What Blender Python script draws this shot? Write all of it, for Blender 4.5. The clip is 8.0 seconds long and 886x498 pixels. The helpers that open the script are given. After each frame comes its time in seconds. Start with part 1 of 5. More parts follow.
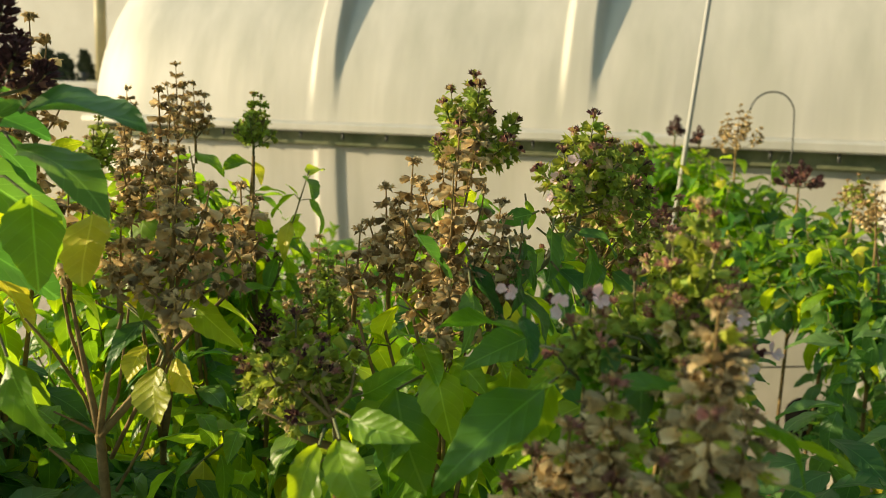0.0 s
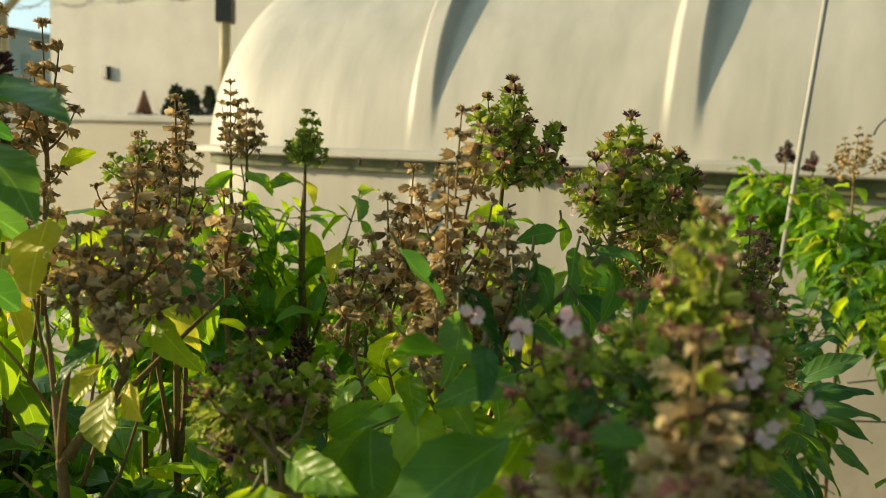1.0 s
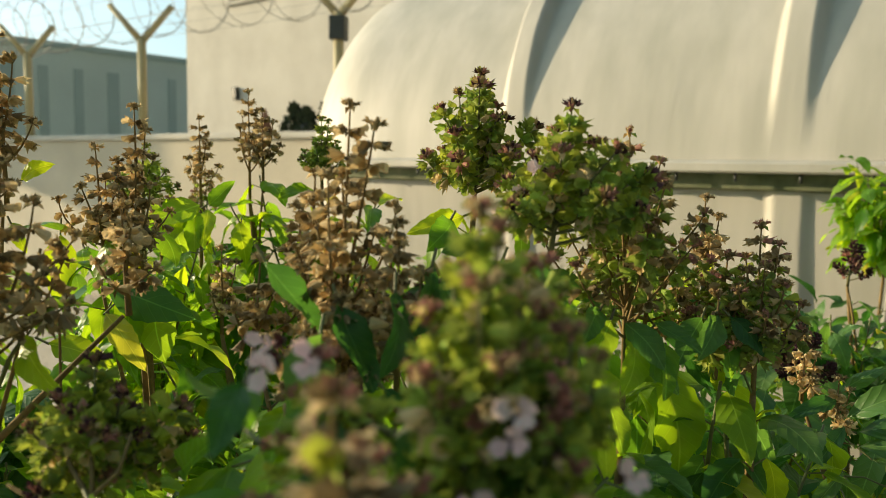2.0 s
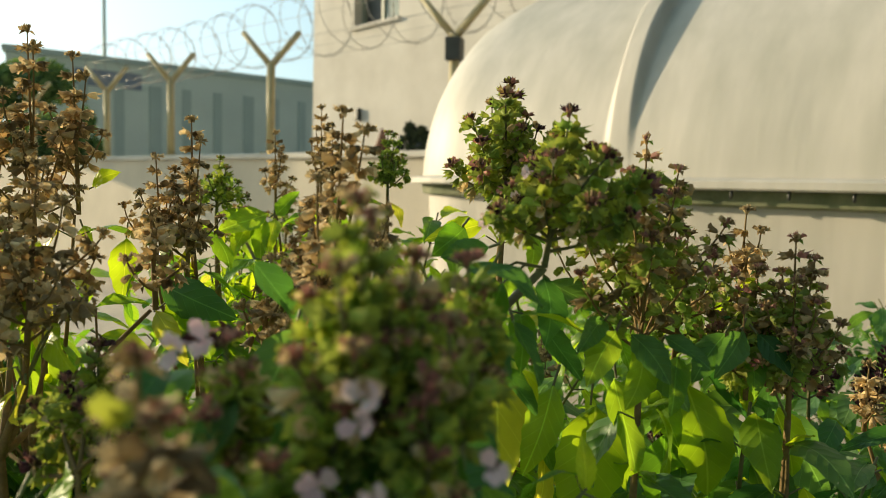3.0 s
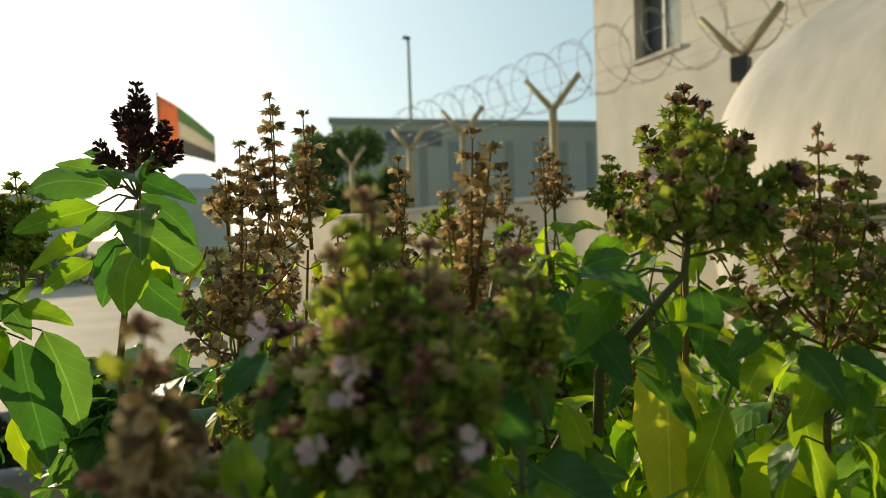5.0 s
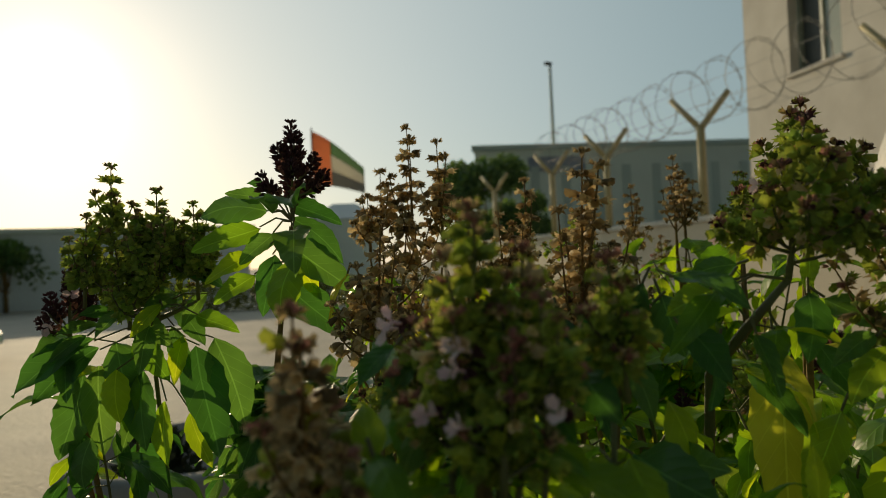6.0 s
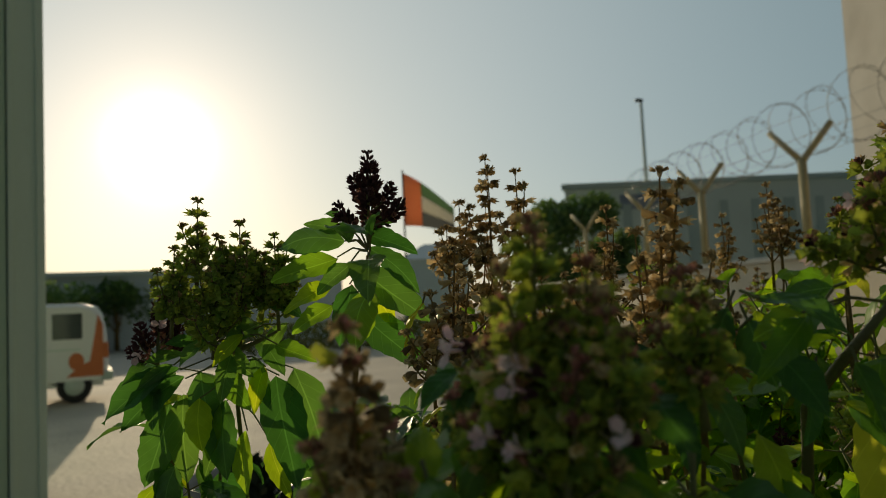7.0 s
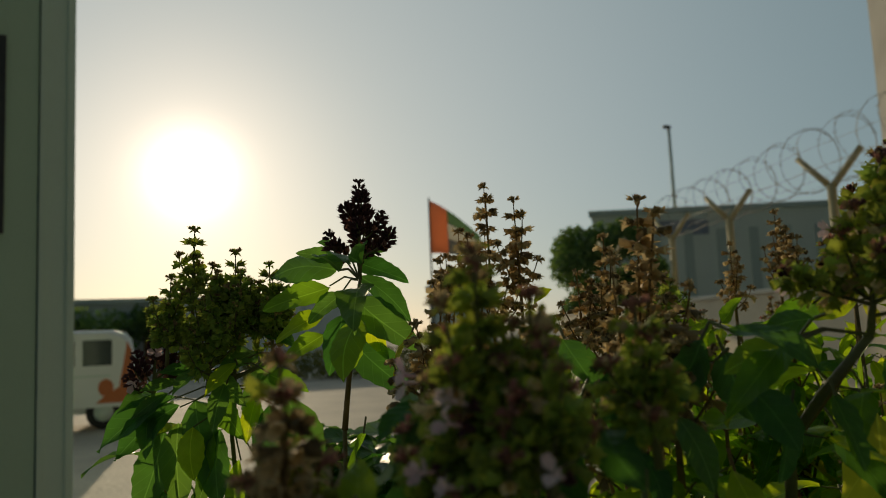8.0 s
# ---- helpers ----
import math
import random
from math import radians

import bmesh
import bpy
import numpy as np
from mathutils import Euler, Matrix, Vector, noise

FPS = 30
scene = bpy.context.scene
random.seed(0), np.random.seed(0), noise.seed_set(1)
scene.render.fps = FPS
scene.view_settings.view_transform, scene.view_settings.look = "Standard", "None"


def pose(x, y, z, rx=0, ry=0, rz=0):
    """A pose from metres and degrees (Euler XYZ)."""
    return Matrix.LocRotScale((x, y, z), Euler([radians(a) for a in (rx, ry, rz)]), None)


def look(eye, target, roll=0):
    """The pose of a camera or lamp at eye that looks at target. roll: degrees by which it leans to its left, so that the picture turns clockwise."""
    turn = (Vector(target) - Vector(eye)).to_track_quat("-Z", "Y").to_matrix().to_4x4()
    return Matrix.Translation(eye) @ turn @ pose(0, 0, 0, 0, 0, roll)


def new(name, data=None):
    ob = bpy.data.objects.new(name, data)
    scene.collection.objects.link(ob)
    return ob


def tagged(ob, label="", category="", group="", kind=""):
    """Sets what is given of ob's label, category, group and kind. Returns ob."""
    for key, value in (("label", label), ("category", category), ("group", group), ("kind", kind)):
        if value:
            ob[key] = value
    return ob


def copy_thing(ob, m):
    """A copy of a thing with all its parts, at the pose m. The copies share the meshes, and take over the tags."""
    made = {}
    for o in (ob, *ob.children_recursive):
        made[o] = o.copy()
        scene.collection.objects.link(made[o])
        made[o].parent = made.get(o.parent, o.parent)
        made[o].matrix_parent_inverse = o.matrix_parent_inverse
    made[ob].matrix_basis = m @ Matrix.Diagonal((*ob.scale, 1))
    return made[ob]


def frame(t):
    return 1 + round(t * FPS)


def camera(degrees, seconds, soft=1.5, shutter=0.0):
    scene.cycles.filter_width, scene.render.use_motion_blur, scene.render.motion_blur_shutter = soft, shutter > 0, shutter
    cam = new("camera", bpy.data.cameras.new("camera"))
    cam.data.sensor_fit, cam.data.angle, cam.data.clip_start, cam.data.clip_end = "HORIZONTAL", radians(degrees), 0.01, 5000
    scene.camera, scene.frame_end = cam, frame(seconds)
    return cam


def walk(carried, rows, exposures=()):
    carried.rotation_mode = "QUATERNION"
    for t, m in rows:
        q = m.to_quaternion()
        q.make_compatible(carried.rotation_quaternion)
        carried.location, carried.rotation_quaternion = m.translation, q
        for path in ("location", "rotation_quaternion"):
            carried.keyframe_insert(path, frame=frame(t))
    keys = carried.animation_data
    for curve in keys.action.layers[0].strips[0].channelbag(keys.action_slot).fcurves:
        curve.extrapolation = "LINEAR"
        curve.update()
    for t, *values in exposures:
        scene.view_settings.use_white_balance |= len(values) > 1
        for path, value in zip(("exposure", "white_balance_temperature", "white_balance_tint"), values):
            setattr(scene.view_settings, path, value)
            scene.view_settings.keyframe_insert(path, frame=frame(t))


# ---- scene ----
cam = camera(60.2, 8.0, soft=0.6)
cam.data.dof.use_dof = True
cam.data.dof.focus_distance = 0.67
cam.data.dof.aperture_fstop = 8.6
# seconds, x, y, z, tilt, lean, turn
ROWS = [
    (0.0, 0.0000, 0.0000, 1.6500, 81.42, -2.29, 0.35),
    (0.5, 0.0439, 0.0610, 1.6426, 82.75, -1.78, 4.48),
    (1.0, 0.0760, 0.0790, 1.6320, 83.60, -2.40, 8.95),
    (1.5, 0.1594, 0.1203, 1.6330, 83.85, -1.91, 14.11),
    (1.7, 0.1739, 0.1477, 1.6320, 83.92, -1.48, 15.79),
    (2.8, 0.2570, 0.1937, 1.6272, 84.96, -1.38, 25.21),
    (3.0, 0.2686, 0.1977, 1.6237, 85.34, -1.50, 27.18),
    (3.5, 0.3244, 0.2101, 1.6141, 85.61, 0.40, 32.88),
    (4.0, 0.3206, 0.2289, 1.6118, 86.35, 0.23, 37.95),
    (4.5, 0.3580, 0.2301, 1.6075, 87.36, 1.13, 43.66),
    (4.7, 0.3546, 0.2398, 1.6077, 87.75, 1.31, 45.64),
    (5.8, 0.3869, 0.2462, 1.6042, 90.37, 3.11, 57.86),
    (6.0, 0.4060, 0.2279, 1.5977, 90.78, 2.64, 59.66),
    (6.5, 0.3883, 0.2407, 1.5996, 92.36, 3.44, 63.84),
    (7.0, 0.4011, 0.2448, 1.5872, 94.09, 2.74, 66.45),
    (7.5, 0.4090, 0.2569, 1.5867, 95.71, 2.59, 67.75),
    (8.0, 0.4112, 0.2774, 1.5875, 96.22, 2.58, 68.50),
]
EXPOSURES = [(0.0, 0.42, 7700, 2), (0.5, 0.27, 7650, 2), (1.0, 0.22, 7600, 2), (1.5, 0.24, 7500, 3), (3.0, 0.20, 7300, 5), (4.5, 0.08, 7300, 7), (5.8, -0.97, 7600, 6), (6.5, -1.24, 7500, 6), (7.5, -1.38, 7400, 6), (8.0, -1.50, 7400, 6)]
walk(cam, [(t, pose(*row)) for t, *row in ROWS], EXPOSURES)

# ---- sky and sun: a low hazy sun over the yard ----
SUN_EL, SUN_AZ = 12.0, -86.5          # degrees; azimuth clockwise from +y
sun_way = Vector((math.sin(radians(SUN_AZ)) * math.cos(radians(SUN_EL)), math.cos(radians(SUN_AZ)) * math.cos(radians(SUN_EL)), math.sin(radians(SUN_EL))))
world = bpy.data.worlds.new("sky")
scene.world = world
world.use_nodes = True
wn, wl = world.node_tree.nodes, world.node_tree.links
wn.clear()
sky = wn.new("ShaderNodeTexSky")
sky.sky_type, sky.sun_disc = "NISHITA", False
sky.sun_elevation, sky.sun_rotation = radians(SUN_EL), radians(SUN_AZ)
sky.air_density, sky.dust_density, sky.ozone_density = 1.0, 0.6, 1.6
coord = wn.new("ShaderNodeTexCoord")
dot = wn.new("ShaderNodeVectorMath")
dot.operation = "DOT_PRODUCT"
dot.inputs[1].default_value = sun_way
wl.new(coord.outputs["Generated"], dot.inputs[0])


def world_math(op, a, b):
    n = wn.new("ShaderNodeMath")
    n.operation = op
    n.use_clamp = False
    for s, v in ((0, a), (1, b)):
        if isinstance(v, (int, float)):
            n.inputs[s].default_value = v
        else:
            wl.new(v, n.inputs[s])
    return n.outputs[0]


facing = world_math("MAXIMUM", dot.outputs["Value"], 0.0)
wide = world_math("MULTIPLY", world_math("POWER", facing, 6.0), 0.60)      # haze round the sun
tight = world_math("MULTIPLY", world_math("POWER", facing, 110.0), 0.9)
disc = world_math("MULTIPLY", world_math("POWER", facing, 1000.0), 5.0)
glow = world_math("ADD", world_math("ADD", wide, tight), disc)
sky_bg = wn.new("ShaderNodeBackground")
sky_bg.inputs["Strength"].default_value = 0.05
wl.new(sky.outputs["Color"], sky_bg.inputs["Color"])
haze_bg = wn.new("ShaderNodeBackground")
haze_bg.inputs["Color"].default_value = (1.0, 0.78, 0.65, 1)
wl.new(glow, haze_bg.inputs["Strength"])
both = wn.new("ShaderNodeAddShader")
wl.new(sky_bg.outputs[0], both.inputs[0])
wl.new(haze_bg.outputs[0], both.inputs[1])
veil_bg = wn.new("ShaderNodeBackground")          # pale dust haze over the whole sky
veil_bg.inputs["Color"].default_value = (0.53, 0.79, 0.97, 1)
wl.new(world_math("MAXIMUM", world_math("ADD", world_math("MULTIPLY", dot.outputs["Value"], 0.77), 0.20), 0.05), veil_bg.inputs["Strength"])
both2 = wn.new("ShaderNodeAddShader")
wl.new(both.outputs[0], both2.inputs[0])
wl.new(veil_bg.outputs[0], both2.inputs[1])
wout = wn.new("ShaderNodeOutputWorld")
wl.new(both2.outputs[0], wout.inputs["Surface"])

sun = new("sun", bpy.data.lights.new("sun", "SUN"))
sun.data.energy, sun.data.angle, sun.data.color = 5.0, radians(0.45), (1.0, 0.84, 0.62)
sun.matrix_world = look(sun_way * 50, (0, 0, 0))


# ---- materials ----
def material(name, colour, rough=0.8, metal=0.0, vary=0.25, scale=8.0, fine=90.0, bump=0.25, dist=0.004, second=None, lean=None, island=0.0, spec=0.5):
    """A rough procedural surface: blotches, grain, bump, and a second colour for stains."""
    m = bpy.data.materials.new(name)
    m.use_nodes = True
    n, l = m.node_tree.nodes, m.node_tree.links
    b = n["Principled BSDF"]
    b.inputs["Roughness"].default_value, b.inputs["Metallic"].default_value = rough, metal
    b.inputs["Specular IOR Level"].default_value = spec
    tc = n.new("ShaderNodeTexCoord")
    mp = n.new("ShaderNodeMapping")
    l.new(tc.outputs["Object"], mp.inputs["Vector"])
    if lean:
        mp.inputs["Scale"].default_value = lean
    big, small = n.new("ShaderNodeTexNoise"), n.new("ShaderNodeTexNoise")
    big.inputs["Scale"].default_value, small.inputs["Scale"].default_value = scale, fine
    big.inputs["Detail"].default_value = 6
    for q in (big, small):
        l.new(mp.outputs[0], q.inputs["Vector"])
    mix = n.new("ShaderNodeMix")
    mix.data_type = "RGBA"
    ramp = n.new("ShaderNodeMapRange")
    ramp.inputs["From Min"].default_value, ramp.inputs["From Max"].default_value = 0.35, 0.7
    l.new(big.outputs["Fac"], ramp.inputs["Value"])
    l.new(ramp.outputs[0], mix.inputs["Factor"])
    mix.inputs["A"].default_value = (*colour, 1)
    mix.inputs["B"].default_value = (*(second or [c * (1 - vary) for c in colour]), 1)
    hsv = n.new("ShaderNodeHueSaturation")
    l.new(mix.outputs["Result"], hsv.inputs["Color"])
    val = n.new("ShaderNodeMapRange")
    val.inputs["To Min"].default_value, val.inputs["To Max"].default_value = 1 - vary * 0.6, 1 + vary * 0.6
    l.new(small.outputs["Fac"], val.inputs["Value"])
    out = val.outputs[0]
    if island:
        geo = n.new("ShaderNodeNewGeometry")
        ir = n.new("ShaderNodeMapRange")
        ir.inputs["To Min"].default_value, ir.inputs["To Max"].default_value = 1 - island, 1 + island
        l.new(geo.outputs["Random Per Island"], ir.inputs["Value"])
        mul = n.new("ShaderNodeMath")
        mul.operation = "MULTIPLY"
        l.new(out, mul.inputs[0])
        l.new(ir.outputs[0], mul.inputs[1])
        out = mul.outputs[0]
    l.new(out, hsv.inputs["Value"])
    l.new(hsv.outputs[0], b.inputs["Base Color"])
    if bump:
        bp = n.new("ShaderNodeBump")
        bp.inputs["Strength"].default_value, bp.inputs["Distance"].default_value = bump, dist
        l.new(small.outputs["Fac"], bp.inputs["Height"])
        l.new(bp.outputs[0], b.inputs["Normal"])
    return m


def leaf_material(name, colour, through_colour, vary=0.35, share=0.45, vein=(0.75, 0.95, 0.4)):
    """A thin leaf: glossy skin, light shining through it, midrib and side veins by its UV."""
    m = bpy.data.materials.new(name)
    m.use_nodes = True
    n, l = m.node_tree.nodes, m.node_tree.links
    b, out = n["Principled BSDF"], n["Material Output"]
    b.inputs["Roughness"].default_value = 0.40
    b.inputs["Specular IOR Level"].default_value = 0.38
    uv = n.new("ShaderNodeUVMap")
    sep = n.new("ShaderNodeSeparateXYZ")
    l.new(uv.outputs[0], sep.inputs[0])

    def calc(op, a, c=0.0, clamp=False):
        q = n.new("ShaderNodeMath")
        q.operation, q.use_clamp = op, clamp
        for s, v in ((0, a), (1, c)):
            if isinstance(v, (int, float)):
                q.inputs[s].default_value = v
            else:
                l.new(v, q.inputs[s])
        return q.outputs[0]

    side = calc("ABSOLUTE", calc("SUBTRACT", sep.outputs["Y"], 0.5))
    rib = calc("LESS_THAN", side, 0.016)
    run = calc("FRACT", calc("MULTIPLY", calc("SUBTRACT", sep.outputs["X"], calc("MULTIPLY", side, 0.55)), 6.5))
    veins = calc("LESS_THAN", run, 0.06)
    lines = calc("MAXIMUM", rib, calc("MULTIPLY", veins, 0.40))
    info = n.new("ShaderNodeObjectInfo")
    piece = n.new("ShaderNodeNewGeometry")
    tc = n.new("ShaderNodeTexCoord")
    noise_a = n.new("ShaderNodeTexNoise")
    noise_a.inputs["Scale"].default_value, noise_a.inputs["Detail"].default_value = 3.5, 5
    l.new(tc.outputs["Object"], noise_a.inputs["Vector"])
    chance = calc("FRACT", calc("ADD", info.outputs["Random"], piece.outputs["Random Per Island"]))
    spread = calc("ADD", calc("MULTIPLY", calc("SUBTRACT", chance, 0.5), vary * 2.0), calc("MULTIPLY", calc("SUBTRACT", noise_a.outputs["Fac"], 0.5), vary * 1.6))
    value = calc("ADD", spread, 1.0)
    hue = calc("ADD", 0.5, calc("MULTIPLY", calc("SUBTRACT", chance, 0.5), -0.05))

    def tint(c):
        mix = n.new("ShaderNodeMix")
        mix.data_type = "RGBA"
        l.new(lines, mix.inputs["Factor"])
        mix.inputs["A"].default_value = (*c, 1)
        mix.inputs["B"].default_value = (*[min(1, x * 1.35 + 0.06 * v) for x, v in zip(c, vein)], 1)
        h = n.new("ShaderNodeHueSaturation")
        l.new(mix.outputs["Result"], h.inputs["Color"])
        l.new(value, h.inputs["Value"])
        l.new(hue, h.inputs["Hue"])
        return h.outputs[0]

    l.new(tint(colour), b.inputs["Base Color"])
    bp = n.new("ShaderNodeBump")
    bp.inputs["Strength"].default_value, bp.inputs["Distance"].default_value = 0.9, 0.0022
    quilt = calc("MULTIPLY", calc("SINE", calc("MULTIPLY", run, math.pi)), 0.16)     # the blade swells between its veins
    height = calc("ADD", calc("SUBTRACT", calc("MULTIPLY", noise_a.outputs["Fac"], 0.6), lines), quilt)
    l.new(height, bp.inputs["Height"])
    l.new(bp.outputs[0], b.inputs["Normal"])
    tr = n.new("ShaderNodeBsdfTranslucent")
    l.new(tint(through_colour), tr.inputs["Color"])
    ms = n.new("ShaderNodeMixShader")
    ms.inputs[0].default_value = share
    l.new(b.outputs[0], ms.inputs[1])
    l.new(tr.outputs[0], ms.inputs[2])
    l.new(ms.outputs[0], out.inputs["Surface"])
    return m


def calyx_material(name, colour, second, share=0.25, island=0.45):
    m = material(name, colour, rough=0.75, vary=0.35, scale=60, fine=600, bump=0.4, dist=0.0008, second=second, island=island)
    n, l = m.node_tree.nodes, m.node_tree.links
    b, out = n["Principled BSDF"], n["Material Output"]
    tr = n.new("ShaderNodeBsdfTranslucent")
    l.new(b.inputs["Base Color"].links[0].from_socket, tr.inputs["Color"])
    ms = n.new("ShaderNodeMixShader")
    ms.inputs[0].default_value = share
    l.new(b.outputs[0], ms.inputs[1])
    l.new(tr.outputs[0], ms.inputs[2])
    l.new(ms.outputs[0], out.inputs["Surface"])
    return m


LEAF = leaf_material("basil_leaf", (0.125, 0.265, 0.030), (0.40, 0.70, 0.035), share=0.46)
# Deep green leaves; shade between crowded plants is put into this colour.
LEAF_DEEP = leaf_material("deep_shaded_leaf", (0.085, 0.19, 0.048), (0.17, 0.42, 0.05), share=0.38)
# Pale young leaves; sunlight on other blades is also put into this colour.
LEAF_BRIGHT = leaf_material("young_sunlit_leaf", (0.24, 0.39, 0.03), (0.60, 0.82, 0.03), share=0.52)
LEAF_YELLOW = leaf_material("yellowing_leaf", (0.62, 0.57, 0.06), (0.86, 0.86, 0.07), share=0.45)
DRY = calyx_material("dry_calyx", (0.555, 0.395, 0.178), (0.29, 0.195, 0.085), share=0.22, island=0.65)
HUSK = calyx_material("straw_husk", (0.79, 0.62, 0.35), (0.59, 0.445, 0.23), share=0.34)
GREEN = calyx_material("green_calyx", (0.29, 0.43, 0.07), (0.38, 0.42, 0.09), share=0.40)
LIME = calyx_material("lime_calyx", (0.48, 0.52, 0.07), (0.28, 0.35, 0.06), share=0.42)
PURPLE = calyx_material("purple_calyx", (0.085, 0.03, 0.04), (0.13, 0.055, 0.05), share=0.08)
ROSE = calyx_material("rose_calyx", (0.54, 0.25, 0.20), (0.38, 0.19, 0.13), share=0.35)
PETAL = calyx_material("lilac_petal", (0.95, 0.62, 0.64), (0.95, 0.78, 0.76), share=0.4, island=0.15)
STEM_GREEN = material("green_stem", (0.19, 0.21, 0.07), 0.6, vary=0.3, scale=25, fine=300, second=(0.15, 0.12, 0.06))
STEM_WOOD = material("woody_stem", (0.30, 0.20, 0.085), 0.85, vary=0.5, scale=45, fine=320, bump=0.5, dist=0.0012, second=(0.17, 0.12, 0.05), spec=0.2)
TANK = material("cream_fibreglass", (0.56, 0.525, 0.46), 0.55, vary=0.14, scale=3.2, fine=11, bump=0.14, dist=0.008, second=(0.45, 0.43, 0.365), lean=(2.2, 2.2, 0.16))
PLASTER = material("cream_plaster", (0.66, 0.62, 0.545), 0.9, vary=0.12, scale=1.6, fine=45, bump=0.3, dist=0.006, second=(0.55, 0.51, 0.44))
WALL_LOW = material("boundary_plaster", (0.66, 0.58, 0.45), 0.9, vary=0.15, scale=1.5, fine=40)
SAND = material("packed_sand", (0.54, 0.465, 0.365), 0.8, vary=0.26, scale=0.8, fine=14, bump=0.7, dist=0.03, second=(0.42, 0.36, 0.285))
SOIL = material("soil", (0.12, 0.085, 0.055), 0.95, vary=0.4, scale=9, fine=120, bump=0.8, dist=0.01)
CONCRETE = material("grey_concrete", (0.36, 0.35, 0.33), 0.9, vary=0.2, scale=4, fine=80)
# Sheet greys are raised to carry the haze over the far warehouse.
SHEET = material("grey_sheet", (0.66, 0.76, 0.70), 0.6, vary=0.12, scale=0.4, fine=12, bump=0.1)
SHEET_DARK = material("dark_sheet", (0.45, 0.56, 0.52), 0.6, vary=0.12, scale=0.5, fine=12, bump=0.1)
POST = material("cream_painted_steel", (0.52, 0.44, 0.24), 0.55, vary=0.15, scale=9, fine=120, bump=0.15, dist=0.002)
WIRE = material("galvanised_wire", (0.40, 0.39, 0.36), 0.6, metal=0.15, vary=0.15, bump=0)
DARK = material("dark_metal", (0.05, 0.055, 0.05), 0.5, vary=0.2, bump=0.1)


# ---- mesh helpers ----
class Geo:
    """Collects vertices, faces, material numbers and UVs of one mesh."""

    def __init__(self):
        self.v, self.f, self.m, self.s = [], [], [], []

    def add(self, verts, faces, mat=0, smooth=True):
        k = len(self.v)
        self.v.extend(tuple(p) for p in verts)
        self.f.extend(tuple(i + k for i in face) for face in faces)
        self.m.extend([mat] * len(faces))
        self.s.extend([smooth] * len(faces))
        return self

    def box(self, x0, y0, z0, x1, y1, z1, mat=0, m=None, bevel=0.0):
        b = bevel
        if b <= 0:
            p = [(x, y, z) for z in (z0, z1) for y in (y0, y1) for x in (x0, x1)]
            f = [(0, 2, 3, 1), (4, 5, 7, 6), (0, 1, 5, 4), (2, 6, 7, 3), (0, 4, 6, 2), (1, 3, 7, 5)]
        else:
            bm = bmesh.new()
            bmesh.ops.create_cube(bm, size=1.0, matrix=Matrix.Translation(((x0 + x1) / 2, (y0 + y1) / 2, (z0 + z1) / 2)) @ Matrix.Diagonal((x1 - x0, y1 - y0, z1 - z0, 1)))
            bmesh.ops.bevel(bm, geom=list(bm.edges), offset=b, segments=2, affect="EDGES", profile=0.5)
            bm.verts.index_update()
            p = [tuple(q.co) for q in bm.verts]
            f = [tuple(q.index for q in face.verts) for face in bm.faces]
            bm.free()
        if m is not None:
            p = [m @ Vector(q) for q in p]
        return self.add(p, f, mat, False)

    def tube(self, pts, radii, seg=6, mat=0, cap=True):
        pts = [Vector(p) for p in pts]
        if not isinstance(radii, (list, tuple)):
            radii = [radii] * len(pts)
        side = None
        rings = []
        for i, p in enumerate(pts):
            way = (pts[min(i + 1, len(pts) - 1)] - pts[max(i - 1, 0)])
            way = way.normalized() if way.length > 1e-9 else Vector((0, 0, 1))
            if side is None:
                side = way.orthogonal().normalized()
            side = (side - way * side.dot(way))
            side = side.normalized() if side.length > 1e-6 else way.orthogonal().normalized()
            up = way.cross(side)
            rings.append([p + radii[i] * (math.cos(2 * math.pi * j / seg) * side + math.sin(2 * math.pi * j / seg) * up) for j in range(seg)])
        faces = []
        for i in range(len(pts) - 1):
            for j in range(seg):
                k = (j + 1) % seg
                faces.append((i * seg + j, i * seg + k, (i + 1) * seg + k, (i + 1) * seg + j))
        if cap:
            faces.append(tuple(range(seg))[::-1])
            faces.append(tuple((len(pts) - 1) * seg + j for j in range(seg)))
        return self.add([q for r in rings for q in r], faces, mat, True)

    def sheet(self, grid, mat=0, smooth=True, close=False):
        """A surface over rows of points."""
        n, k = len(grid), len(grid[0])
        faces = [(i * k + j, i * k + (j + 1) % k, (i + 1) * k + (j + 1) % k, (i + 1) * k + j) for i in range(n - 1) for j in range(k if close else k - 1)]
        return self.add([p for row in grid for p in row], faces, mat, smooth)

    def mesh(self, name, mats):
        me = bpy.data.meshes.new(name)
        me.from_pydata(self.v, [], self.f)
        for mt in mats:
            me.materials.append(mt)
        me.polygons.foreach_set("material_index", self.m)
        me.polygons.foreach_set("use_smooth", self.s)
        me.update()
        return me


def part(name, geo, mats, parent=None, label="", at=None):
    """One mesh object from a Geo, under its thing or part."""
    if not isinstance(mats, (list, tuple)):
        mats = [mats]
    ob = new(name, geo.mesh(name, mats) if isinstance(geo, Geo) else geo)
    if at is not None:
        ob.matrix_basis = at
    if parent is not None:
        ob.parent = parent
    if label:
        ob["label"] = label
    return ob


def thing(name, at, label, category, group="", kind=""):
    ob = new(name)
    ob.empty_display_size = 0.05
    ob.matrix_basis = at
    return tagged(ob, label, category, group, kind)


def frame_of(origin, along):
    """A frame with x along a plan direction, y to its left, z up."""
    a = Vector((along[0], along[1], 0)).normalized()
    m = Matrix(((a.x, -a.y, 0, origin[0]), (a.y, a.x, 0, origin[1]), (0, 0, 1, origin[2] if len(origin) > 2 else 0), (0, 0, 0, 1)))
    return m


